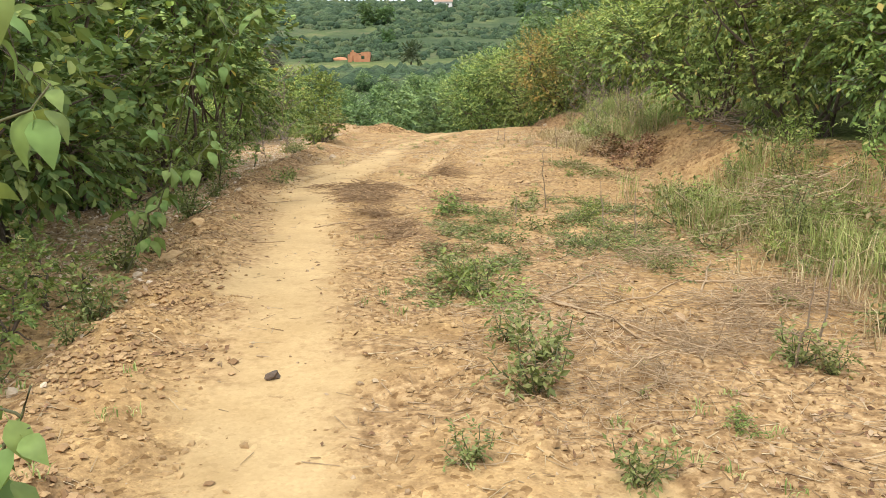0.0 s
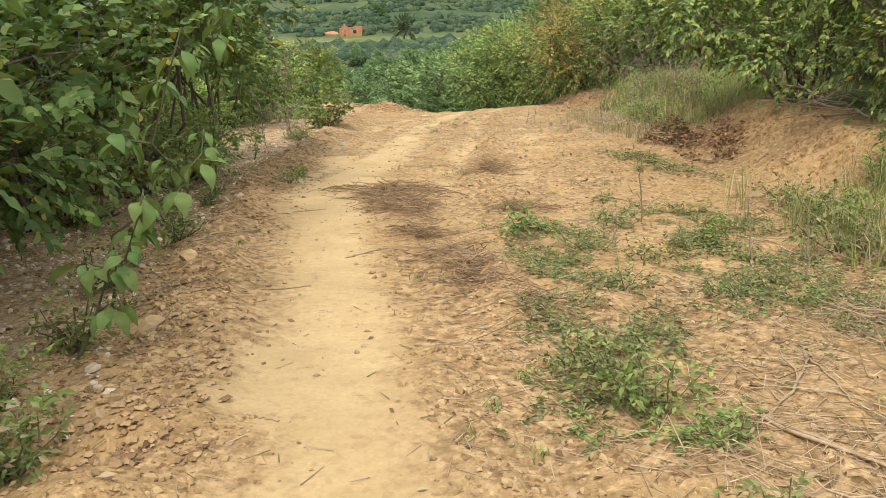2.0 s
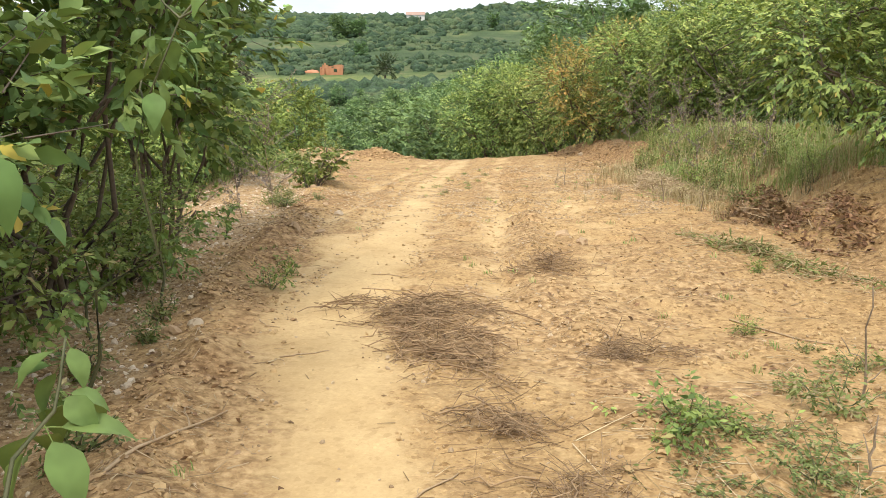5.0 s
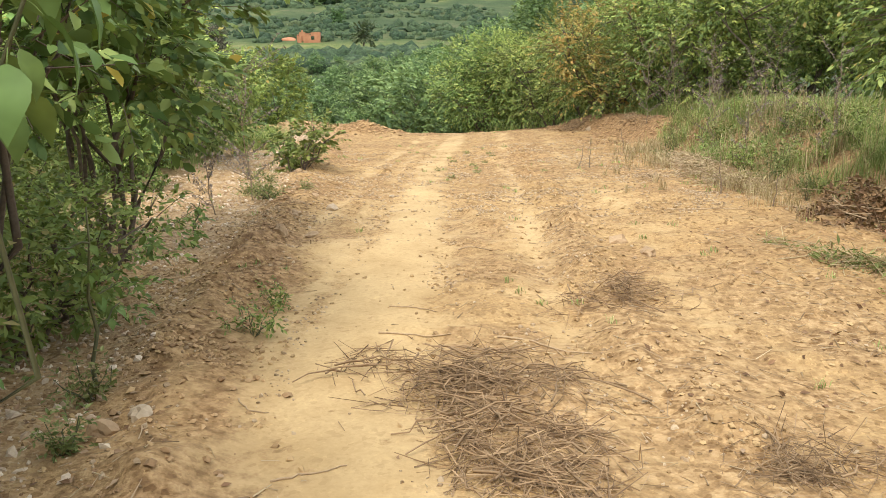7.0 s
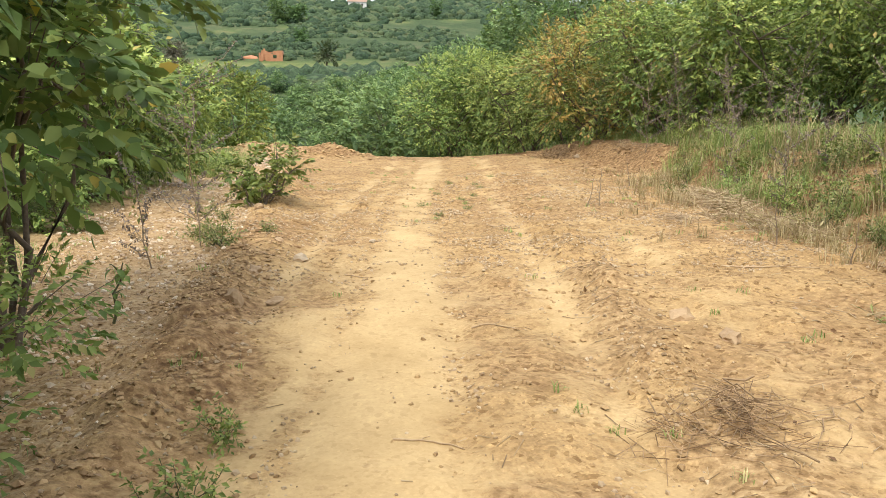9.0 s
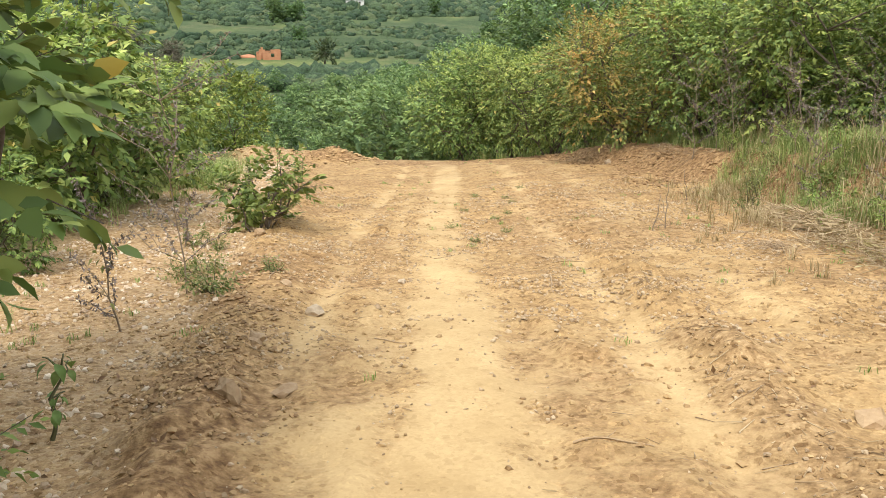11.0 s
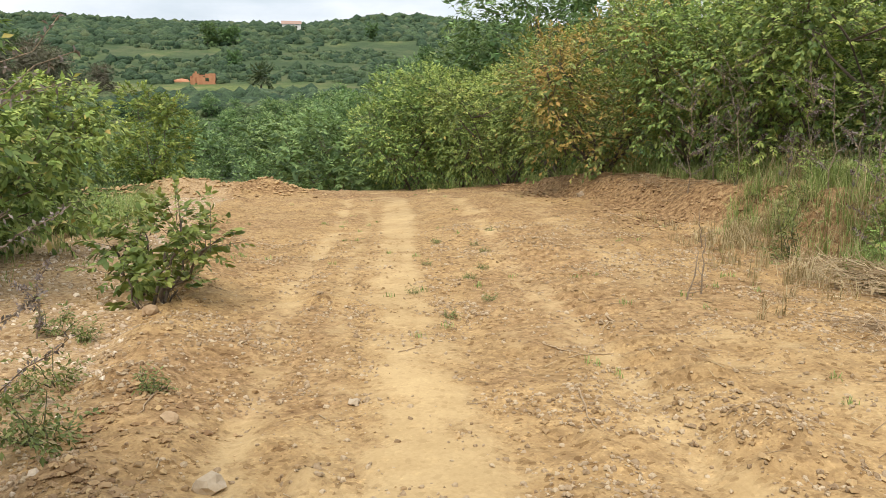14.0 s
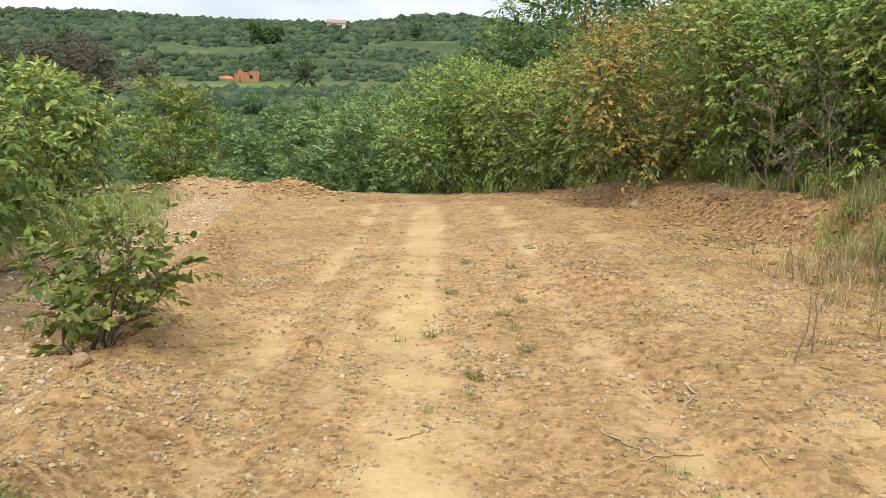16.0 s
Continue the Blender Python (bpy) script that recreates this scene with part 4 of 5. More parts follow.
sapling(-1.6, 2.2, 1.78, 26, .14, 1, (.5, 0), bare=.62)
sapling(-1.42, 2.2, .55, 14, .12, 2, (.25, 0))
sapling(-2.5, 6.8, 1.6, 70, .135, 3, (.58, -.05))
sapling(-2.35, 5.95, .85, 30, .13, 4, (.42, 0), bare=.5)
sapling(-2.85, 9.2, 1.95, 56, .15, 5, (.68, -.1), bare=.8)
sapling(-3.0, 11.2, .95, 34, .08, 7, (.05, 0))
sapling(-3.3, 10.6, .7, 24, .08, 8)
sapling(-3.3, 14.6, .45, 16, .08, 9, (.1, 0))


def weeds():
    """Small leafy weeds, as four kinds, copied over the ground."""
    rng = np.random.default_rng(41)

    def weed(tall, wide, n, size, shape, mat, label):
        o = new("weed")
        tagged(o, label, "weed")
        starts, ways = [], []
        for i in range(7):
            a = i * 2.4 + rng.uniform(-.3, .3)
            r = wide * rng.uniform(.4, 1)
            tip = np.array([math.cos(a) * r, math.sin(a) * r, tall * rng.uniform(.55, 1)])
            p = bend(rng, (0, 0, -.02), tip, 5, .07)
            part("stem", mesh_of("stem", *tube(p, np.linspace(.005, .002, 5), 4), STEM), o)
            for k in range(n):
                t = rng.uniform(.3, 1) * 4
                j = min(int(t), 3)
                starts.append(p[j] + (p[j + 1] - p[j]) * (t - j))
                ways.append(unit(p[j + 1] - p[j] + rng.normal(0, .1, 3)))
        v, f = sprays(np.array(starts), unit(np.array(ways) + rng.normal(0, .6, (len(ways), 3))), size * 2.2, 6, size, shape, rng, .3)
        part("foliage", mesh_of("foliage", v, f, mat), o, kind="stuff")
        return o

    tall = weed(.62, .2, 9, .045, KITE, FADED, "tall grey-green leafy weed on the grassy bank")
    lush = weed(.5, .22, 9, .05, KITE, SUNNY, "bright green leafy weed on the grassy bank")
    fresh = weed(.30, .24, 7, .056, LANCE, WEED, "fresh green leafy weed in loose soil")
    pale = weed(.24, .28, 8, .046, KITE, FADED, "wilted grey-green weed lying on loose soil")
    dusk = weed(.22, .18, 8, .04, KITE, FADED, "small dark green weed on the track's shoulder")
    spots = [((tall, lush)[i % 2], float(grass_x(15.4 + .4 * i)) + .75 + .6 * math.sin(i * 2.6), 15.4 + .4 * i, .8 + .3 * math.sin(i * 1.9)) for i in range(25)]
    spots += [(fresh, .22, 5.35, .95), (fresh, .42, 5.05, .85), (fresh, .05, 8.75, 1.0), (fresh, .24, 8.9, .85), (fresh, .16, 6.0, .8), (fresh, 1.45, 8.2, .8), (fresh, 2.15, 5.0, .5),
             (fresh, .33, 7.9, .55), (fresh, 1.1, 10.6, .5), (fresh, 1.9, 12.4, .45), (fresh, -2.3, 12.6, .6), (fresh, -2.35, 12.0, .7), (fresh, 2.05, 3.4, .5), (fresh, 1.25, 3.2, .45)]
    spots += [(pale, .2 + .25 * math.sin(i * 2.1), 5.7 + .37 * i, .8 + .25 * math.sin(i * 1.3)) for i in range(6)]
    spots += [(pale, 1.15 + .3 * math.sin(i * 1.7), 6.9 + .36 * i, .85 + .2 * math.sin(i * 2.3)) for i in range(9)]
    spots += [(pale, 1.6 + .35 * math.sin(i * 2.7), 5.9 + .6 * i, .6) for i in range(6)]
    spots += [(dusk, .42, 3.6, 1.3), (dusk, .5, 3.95, 1.2), (dusk, .36, 4.3, 1.0), (dusk, 1.78, 3.95, 1.0), (dusk, .72, 2.75, .9), (dusk, 1.9, 3.8, .8), (dusk, 2.5, 4.4, 1.1), (dusk, .95, 2.2, .7), (dusk, .1, 2.9, .7)]
    spots += [(dusk, float(left_x(3.0 + .62 * i)) - .4 - .15 * math.sin(i * 1.9), 3.0 + .62 * i, 1.0 + .4 * math.sin(i * 2.9)) for i in range(14)]
    spots += [(pale, -3.2, 18.35, .9), (pale, -3.35, 18.0, .8), (dusk, -2.6, 17.9, .7), (dusk, -3.25, 19.3, .7), (pale, -3.5, 19.5, .8), (dusk, -2.75, 20.9, .9), (dusk, -3.05, 17.3, .8), (pale, -2.95, 17.2, 1.0), (fresh, -4.2, 25.2, 1.6), (fresh, -4.6, 26.2, 1.8), (fresh, -5.0, 25.4, 1.9)]
    spots += [(pale, -.6 + .12 * i + .4 * math.sin(i * 2.2), 19.6 + .5 * i, .3) for i in range(10)]
    spots += [(fresh, 4.1 + .5 * math.sin(i * 1.8), 17.6 + .28 * i, 1.2 + .3 * math.sin(i * 3.1)) for i in range(7)]
    spots += [(pale, float(grass_x(15.6 + .9 * i)) + .35 + .3 * math.sin(i * 2.9), 15.6 + .9 * i, .8 + .2 * math.sin(i * 1.1)) for i in range(8)]
    spots += [(fresh, 4.3 + .5 * math.sin(i * 1.3), 17.2 + .8 * i, 1.3) for i in range(6)]
    spots += [(pale, .25 + .35 * math.sin(i * 3.7), 5.4 + .42 * i, .7 + .2 * math.sin(i * 1.9)) for i in range(8)]
    spots += [((pale, fresh)[i % 2], 1.5 + .55 * math.sin(i * 3.1), 6.2 + .5 * i, .6 + .2 * math.sin(i * 2.9)) for i in range(9)]
    spots += [(pale, 3.0 + .75 * math.sin(i * 2.3), 5.9 + .44 * i, 1.3 + .4 * math.sin(i * 1.7)) for i in range(10)]
    spots += [((tall, lush, pale)[i % 3], 3.25 + .75 * math.sin(i * 2.7), 5.4 + .2 * i, .9 + .25 * math.sin(i * 1.4)) for i in range(24)]
    used = set()
    for i, (kind, x, y, s) in enumerate(spots):
        if kind.name not in used:
            used.add(kind.name)
            place(kind, x, y, 50 * i, s, .01)
        else:
            flat = x < 2.7 and y < 11.5 and kind is not dusk
            again(kind, x, y, 50 * i, s * (.92 if flat else 1), .01, .55 + .3 * (i % 3 == 0) if flat else 1.0)


weeds()


def creeper(name, label, n, seed, want, size, mat, **kw):
    """A low mat of trailing stems with small leaves."""
    p, rng = strewn(n, seed, want, pull=1, **kw)
    a = rng.uniform(0, 6.28, len(p))
    way = np.stack([np.cos(a), np.sin(a), rng.uniform(.05, .6, len(p))], 1)
    lift = np.array([0, 0, .01])
    v, f = sprays(p + lift, way, .09 * rng.uniform(.6, 1.5, len(p)), 5, size, KITE, rng, .25)
    ob = thing(name, 0, 0, label, "weed", z=0)
    tagged(ob, kind="stuff")
    part("foliage", mesh_of("foliage", v, f, mat), ob, kind="stuff")
    part("runner", mesh_of("runner", *threads(p + lift * .5, p + lift + way * .1, .0018), STEM), ob, kind="stuff")


def small_shrub(name, x, y, tall, wide, seed, **kw):
    rng = np.random.default_rng(seed)
    o = shrub(name, rng, tall, wide, 10, 85, 8, .085, OVATE, WEED, "small dark green leafy shrub on the track's edge", "shrub", stems=6, twig=.2, low=.1, **kw)
    place(o, x, y, 0)


small_shrub("roadside_shrub", -2.92, 20.25, .74, .4, 51, lean=(.3, 0))
o = shrub("bank_shrub", np.random.default_rng(57), 1.7, .62, 14, 230, 9, .085, LEAFLET, YOUNG, "light green drooping shrub before the bank bushes", "shrub", stems=5, twig=.18, low=.15, droop=.6, hang=.3)
place(o, 4.95, 23.9)
small_shrub("roadside_shrub", -3.1, 21.0, .6, .4, 52)


def dry_stalk(x, y, tall, arms, seed, label="thin dry stalk with withered side twigs", leafy=0, seeded=True):
    """A withered weed: one stalk, side twigs, seed whorls."""
    rng = np.random.default_rng(seed)
    o = thing("dry_weed", x, y, label, "weed", sink=.02)
    p = bend(rng, (0, 0, 0), (rng.normal(0, .08) * tall, rng.normal(0, .08) * tall, tall), 7, .025)
    part("stalk", mesh_of("stalk", *tube(p, np.linspace(.008, .003, 7), 5), GREY_WOOD, True), o)
    at = []
    for i in range(arms):
        k = 1 + i % 5
        a = rng.uniform(0, 6.28)
        e = p[k] + np.array([math.cos(a), math.sin(a), rng.uniform(.3, 1.1)]) * tall * rng.uniform(.15, .34)
        q = bend(rng, p[k], e, 5, .05)
        part("side_twig", mesh_of("side_twig", *tube(q, np.linspace(.004, .002, 5), 4), GREY_WOOD), o)
        at += [q[1] + (q[4] - q[1]) * t for t in np.linspace(0, 1, 9)]
    at += [p[3] + (p[6] - p[3]) * t for t in np.linspace(0, 1, 10)]
    if not seeded:
        return
    at = np.repeat(np.array(at), 5, 0) + rng.normal(0, .006, (len(at) * 5, 3))
    v, f = leaves(at, rng.normal(0, 1, at.shape), .034, SLIP, rng)
    part("seeding", mesh_of("seeding", v, f, PURPLED), o, kind="stuff")
    if leafy:
        at = p[2] + (p[6] - p[2]) * rng.random((leafy, 1)) + rng.normal(0, .05, (leafy, 3))
        v, f = leaves(at, rng.normal(0, 1, at.shape) + np.array([0, 0, -.5]), .06, LANCE, rng)
        part("foliage", mesh_of("foliage", v, f, FADED), o, kind="stuff")


PURPLED = leaf_material("purple_grey_seed", (.13, .10, .09), (.22, .17, .16), (.34, .28, .25), None, .02, .8, .1)
dry_stalk(-3.2, 17.35, 1.8, 20, 61, "tall thin sapling with withered seeded twigs", 60)
dry_stalk(-3.45, 16.4, .9, 7, 62, leafy=20)
dry_stalk(-3.6, 19.4, .5, 6, 63, leafy=10)
for i in range(16):
    dry_stalk(float(grass_x(17.4 + .55 * i)) + 1.1 + .5 * math.sin(i * 2.3), 17.4 + .55 * i, 1.0 + .35 * math.sin(i * 1.7), 6, 70 + i, "tall purplish seeding weed on the grassy bank", 16)
for i, (x, y, tall) in enumerate(((3.85, 24.6, 1.7), (4.15, 23.8, 1.9), (4.4, 24.9, 1.6), (4.7, 23.0, 1.5), (5.2, 21.8, 1.6))):
    dry_stalk(x, y, tall, 14, 130 + i, "tall purplish seeding weed before the bank bushes", 50)
for i, (x, y, tall) in enumerate(((1.26, 19.35, .42), (1.46, 19.5, .5), (2.6, 21.7, .45), (1.75, 3.9, .5), (1.9, 4.0, .55), (2.5, 3.9, .5), (1.5, 7.6, .5), (1.7, 7.2, .45), (1.15, 9.2, .65), (.75, 8.4, .3), (2.25, 16.4, .45), (2.5, 15.6, .4))):
    dry_stalk(x, y, tall, 2, 90 + i, "short bare stalk standing in loose soil", seeded=False)


# ---- heaps of cut and dead growth ----
def mound_of(rng, n, cx, cy, rx, ry, turn, tall):
    r, a = 1.25 * rng.random(n * 4) ** .7, rng.random(n * 4) * 6.283
    dense = np.clip(1.15 - .75 * r, 0, 1) * (.12 + .88 * step(.32, .62, grain(cx + r * np.cos(a) * rx, cy + r * np.sin(a) * ry, .22, 27)))
    pick = np.argsort(rng.random(n * 4) / (dense + 1e-6))[:n]
    r, a = r[pick], a[pick]
    u, w = r * np.cos(a) * rx, r * np.sin(a) * ry
    c, s = math.cos(radians(turn)), math.sin(radians(turn))
    x, y = cx + u * c - w * s, cy + u * s + w * c
    z = height(x, y) + tall * np.maximum(.05, 1 - r ** 2) * rng.random(n) + .01
    return np.stack([x, y, z], 1)


def heap(name, label, cx, cy, rx, ry, turn, tall, seed, twigs=0, twig=.5, thick=.004, wood=None, n=0, size=.08, shape=LANCE, mat=None, bold=0):
    rng = np.random.default_rng(seed)
    base = ground_at(cx, cy)
    o = thing(name, cx, cy, label, "brush heap", z=base)
    org = np.array([cx, cy, base])
    if twigs:
        m = mound_of(rng, twigs, cx, cy, rx, ry, turn, tall)
        d = unit(rng.normal(0, 1, (twigs, 3)) * np.array([1, 1, .22])) * twig * rng.uniform(.3, 1, (twigs, 1)) * .5
        k = rng.normal(0, .09, (twigs, 3)) * twig * np.array([1, 1, .5])
        lo, hi = m - d, m + d
        for q in (lo, hi, m):
            q[:, 2] = np.maximum(q[:, 2], height(q[:, 0], q[:, 1]) + .003)
        r = thick * rng.uniform(.4, 1.3, twigs)
        v, f = joined([threads(lo - org, m + k * [1, 1, 0] - org, r), threads(m + k * [1, 1, 0] - org, hi - org, r)])
        part("twig_tangle", mesh_of("twig_tangle", v, f, wood or TWIGS), o, kind="stuff")
    for i in range(bold):
        c = mound_of(rng, 1, cx, cy, rx, ry, turn, tall)[0] + np.array([0, 0, .02])
        a = rng.uniform(0, 6.28)
        d = np.array([math.cos(a), math.sin(a), rng.normal(0, .08)]) * twig * rng.uniform(.5, 1.0)
        q = bend(rng, c - d * .6, c + d * .6, 6, .05)
        q[:, 2] = np.maximum(q[:, 2], height(q[:, 0], q[:, 1]) + .008)
        r = thick * rng.uniform(1.3, 2.4)
        part("twig", mesh_of("twig", *tube(q - org, np.linspace(r, r * .5, 6), 5), wood or DEAD, True), o)
    if n:
        m = mound_of(rng, n, cx, cy, rx, ry, turn, tall) - org
        v, f = leaves(m, rng.normal(0, 1, m.shape) * np.array([1, 1, .5]), size * rng.uniform(.5, 1.2, n), shape, rng)
        part("cut_foliage", mesh_of("cut_foliage", v, f, mat or FADED), o, kind="stuff")
    return o


heap("brush_pile", "heap of dark dead twigs lying on the track", -1.15, 11.2, .62, .42, -25, .07, 101, 430, .42, .003, BROWN_TWIGS, bold=46)
heap("brush_pile", "heap of dark dead twigs lying on the track", -.95, 10.35, .5, .3, -72, .08, 102, 430, .42, .003, BROWN_TWIGS, bold=46)
heap("brush_strip", "flat strip of dead grey-brown twigs beside the track", -.72, 9.0, 1.2, .26, -72, .05, 103, 380, .36, .0026, BROWN_TWIGS, bold=10)
heap("brush_strip", "flat strip of dead grey-brown twigs beside the track", -.36, 7.4, 1.0, .26, -65, .07, 104, 480, .36, .0026, BROWN_TWIGS, bold=14)
heap("brush_strip", "thin scatter of dead twigs on the track", 0.05, 12.5, .5, .35, 20, .06, 105, 220, .35, .0028, BROWN_TWIGS, bold=8)
heap("brush_strip", "thin scatter of dead twigs on loose soil", .15, 10.1, .35, .3, 20, .05, 106, 200, .32, .0026, BROWN_TWIGS, bold=5)
heap("brush_strip", "flat strip of dry twigs and stalks on loose soil", .55, 4.5, .9, .4, 80, .06, 107, 300, .36, .0025, bold=8)
heap("brush_strip", "flat strip of dry twigs and stalks on loose soil", 1.9, 5.0, .8, .5, 10, .07, 108, 320, .42, .0028, bold=10)
heap("brush_strip", "thin scatter of dead twigs on loose soil", 2.2, 18.2, .4, .25, 20, .05, 109, 120, .36, .0025, bold=4)
heap("brush_strip", "flat strip of dry twigs and stalks on loose soil", .95, 3.7, .6, .4, 40, .06, 121, 260, .34, .0022, bold=6)
heap("brush_strip", "flat strip of dry twigs and stalks on loose soil", 1.5, 4.35, .7, .4, 20, .06, 122, 300, .36, .0022, bold=8)
heap("brush_strip", "flat strip of dry twigs and stalks on loose soil", 2.5, 4.9, .7, .5, 20, .07, 123, 280, .4, .0025, bold=6)
heap("brush_strip", "flat strip of dry twigs and stalks on loose soil", 1.6, 6.2, .8, .4, 60, .06, 124, 260, .36, .0022, bold=6)
heap("cut_branch_heap", "low heap of cut wilting green branches and grass", 3.2, 7.6, 1.8, .85, 80, .5, 111, 420, .9, .004, STRAW, 1300, .06, LANCE, FADED, 14)
heap("cut_branch_heap", "low heap of cut wilting green branches and grass", 3.7, 5.9, 1.0, .8, 75, .45, 112, 380, .9, .004, STRAW, 1000, .06, LANCE, FADED, 10)
heap("cut_grass_strip", "flattened strip of cut green grass", 2.2, 12.9, 1.2, .26, 108, .12, 113, 260, .45, .003, HAY, 900, .09, THIN, FADED)
heap("hay_swath", "swath of dry cut stalks below the grassy bank", 2.95, 19.2, 1.6, .4, 78, .2, 114, 620, .7, .004, STRAW, 700, .12, THIN, HAY)
heap("hay_swath", "swath of dry cut stalks below the grassy bank", 2.75, 17.3, .9, .35, 100, .18, 115, 260, .6, .004, STRAW, 400, .1, THIN, HAY)
heap("dead_leaf_heap", "heap of russet dead leaves and roots under a bush", 2.95, 14.9, .55, .4, 60, .42, 116, 60, .5, .005, TWIGS, 1500, .07, LANCE, RUSSET)
heap("dead_leaf_heap", "heap of russet dead leaves and roots under a bush", 3.25, 13.9, .8, .4, 80, .35, 117, 60, .6, .005, TWIGS, 1300, .07, LANCE, RUSSET)
heap("branch_tangle", "tangle of bare bent grey branches under a bush", 4.35, 13.1, 1.2, .4, 80, .35, 118, 24, 1.2, .006, GREY_WOOD, bold=18)
heap("root_fringe", "torn roots and dead twigs along the bank", 3.9, 26.0, 1.6, .3, 95, .14, 119, 200, .4, .003, TWIGS, 120, .05, LANCE, RUSSET)


# ---- single sticks and stones ----
def stick(points, thick, seed, forks=1, label="dry brown stick lying on bare earth"):
    rng = np.random.default_rng(seed)
    pts = np.array(points, float)
    t = np.linspace(0, len(pts) - 1, 9)
    x = np.interp(t, range(len(pts)), pts[:, 0]) + rng.normal(0, .006, 9)
    y = np.interp(t, range(len(pts)), pts[:, 1]) + rng.normal(0, .006, 9)
    z = height(x, y) + thick * .9
    z[1:-1] = np.maximum(z[1:-1], (z[:-2] + z[2:]) / 2)
    base = np.array([x[0], y[0], z[0]])
    o = thing("stick", x[0], y[0], label, "stick", z=z[0])
    p = np.stack([x, y, z], 1) - base
    part("shaft", mesh_of("shaft", *tube(p, np.linspace(thick, thick * .5, 9) * rng.uniform(.85, 1.2, 9), 6), DEAD, True), o)
    for i in range(forks):
        s = p[3 + 2 * i % 5]
        d = unit(p[-1] - p[0])
        e = s + (d * rng.uniform(.4, .8) + np.array([-d[1], d[0], .25]) * rng.choice([-1, 1]) * .5) * rng.uniform(.12, .3) * np.linalg.norm(p[-1])
        part("fork", mesh_of("fork", *tube(bend(rng, s, e, 4, .05), np.linspace(thick * .6, thick * .3, 4), 5), DEAD, True), o)


LYING = (((.54, 5.06), (.85, 5.4), (1.13, 5.83)), ((.64, 5.2), (.9, 4.8), (1.21, 4.29)), ((.98, 5.0), (1.3, 5.15), (1.6, 5.47)), ((1.63, 5.45), (2.0, 5.5), (2.4, 5.68)),
         ((1.69, 5.26), (2.06, 6.2)), ((-1.39, 5.29), (-1.25, 5.23)), ((.65, 5.23), (.95, 4.75), (1.1, 4.23)), ((1.1, 5.78), (1.04, 5.27)),
         ((-2.13, 6.71), (-1.98, 6.75), (-1.85, 6.96)), ((-1.69, 7.11), (-1.42, 7.31)), ((-1.28, 8.14), (-.98, 8.47)), ((-.92, 14.34), (-.55, 14.28)), ((-.81, 11.27), (-.5, 11.1)),
         ((-2.26, 10.99), (-2.2, 10.87), (-2.1, 10.85)), ((-1.79, 16.15), (-1.58, 16.01)), ((-.26, 17.57), (-.37, 17.0)), ((-1.14, 18.67), (-1.0, 18.76)), ((-.08, 18.27), (.25, 18.33)),
         ((-1.4, 19.26), (-1.33, 19.05)), ((-.14, 18.63), (-.03, 18.33)), ((-1.53, 12.58), (-1.2, 12.5)), ((-1.6, 12.0), (-1.15, 11.94)), ((-2.0, 10.2), (-1.7, 10.3)), ((1.1, 10.9), (1.5, 10.2)), ((1.4, 15.7), (2.1, 15.4)),
         ((-2.55, 18.0), (-2.6, 17.5)), ((-3.0, 17.6), (-2.6, 17.7)), ((-.9, 11.85), (-.4, 11.5)), ((-2.4, 8.3), (-2.1, 9.2)))
for i, way in enumerate(LYING):
    span = math.dist(way[0], way[-1])
    stick(way, .003 + .006 * min(span, 1.0), 200 + i, 2 if span > .6 else int(span > .3))
curly = [(.56, 19.28), (.5, 19.12), (.52, 19.0), (.42, 18.9), (.36, 18.84)]
stick(curly, .007, 240, 0, "dark curly twig lying on bare earth")


def stone(x, y, size, mat, seed, label, squash=.6):
    rng = np.random.default_rng(seed)
    v, f = lump(rng, size * .8, squash, .3)
    o = new("stone", mesh_of("stone", v, f, mat))
    tagged(o, label, "stone")
    o.matrix_basis = Matrix.LocRotScale((x, y, ground_at(x, y) + size * squash * .3), Euler((rng.normal(0, .15), rng.normal(0, .15), rng.uniform(0, 6))), None)


stone(-.84, 3.82, .055, DARK_STONE, 301, "dark stone lying on the pale track")
stone(-2.12, 6.3, .13, HARDPAN, 302, "flat angular clod of tan hardpan beside the track", .45)
stone(.1, 6.1, .13, HARDPAN, 303, "broken orange-tan clod among green weeds", .5)
stone(.3, 6.0, .08, HARDPAN, 304, "broken orange-tan clod among green weeds", .5)
stone(-.06, 6.0, .06, HARDPAN, 321, "broken orange-tan clod among green weeds", .6)
stone(.16, 5.86, .07, HARDPAN, 322, "broken orange-tan clod among green weeds", .6)
stone(-2.3, 7.7, .09, HARDPAN, 323, "crumbling tan clod beside the track", .6)
stone(-2.2, 16.78, .085, PALE_STONE, 305, "pale angular stone half sunk in the track", .7)
stone(-2.55, 14.95, .11, STONE, 306, "rounded tan stone on the track's edge", .75)
stone(-2.28, 15.15, .09, STONE, 307, "crumbling brown clod on the track", .35)
stone(-2.9, 19.85, .085, STONE, 308, "tan stone at the foot of a shrub", .7)
stone(-2.78, 10.62, .085, STONE, 309, "tan stone on loose gravel", .7)
stone(-2.64, 10.72, .075, PALE_STONE, 310, "grey flat stone on loose gravel", .6)
stone(-2.5, 15.8, .09, STONE, 311, "tan stone on the track's edge", .6)
stone(-2.17, 5.72, .05, PALE_STONE, 312, "small pale stone beside the track")
stone(3.42, 27.9, .1, PALE_STONE, 313, "pale stone at the top of the bank", .7)
stone(-1.95, 3.5, .05, PALE_STONE, 314, "small pale stone beside the track")
stone(.5, 14.3, .12, STONE, 315, "grey-tan clod on the loose ridge", .5)
stone(.62, 13.8, .1, STONE, 316, "grey-tan clod on the loose ridge", .5)
stone(1.42, 4.8, .06, STONE, 317, "tan stone among dry litter")
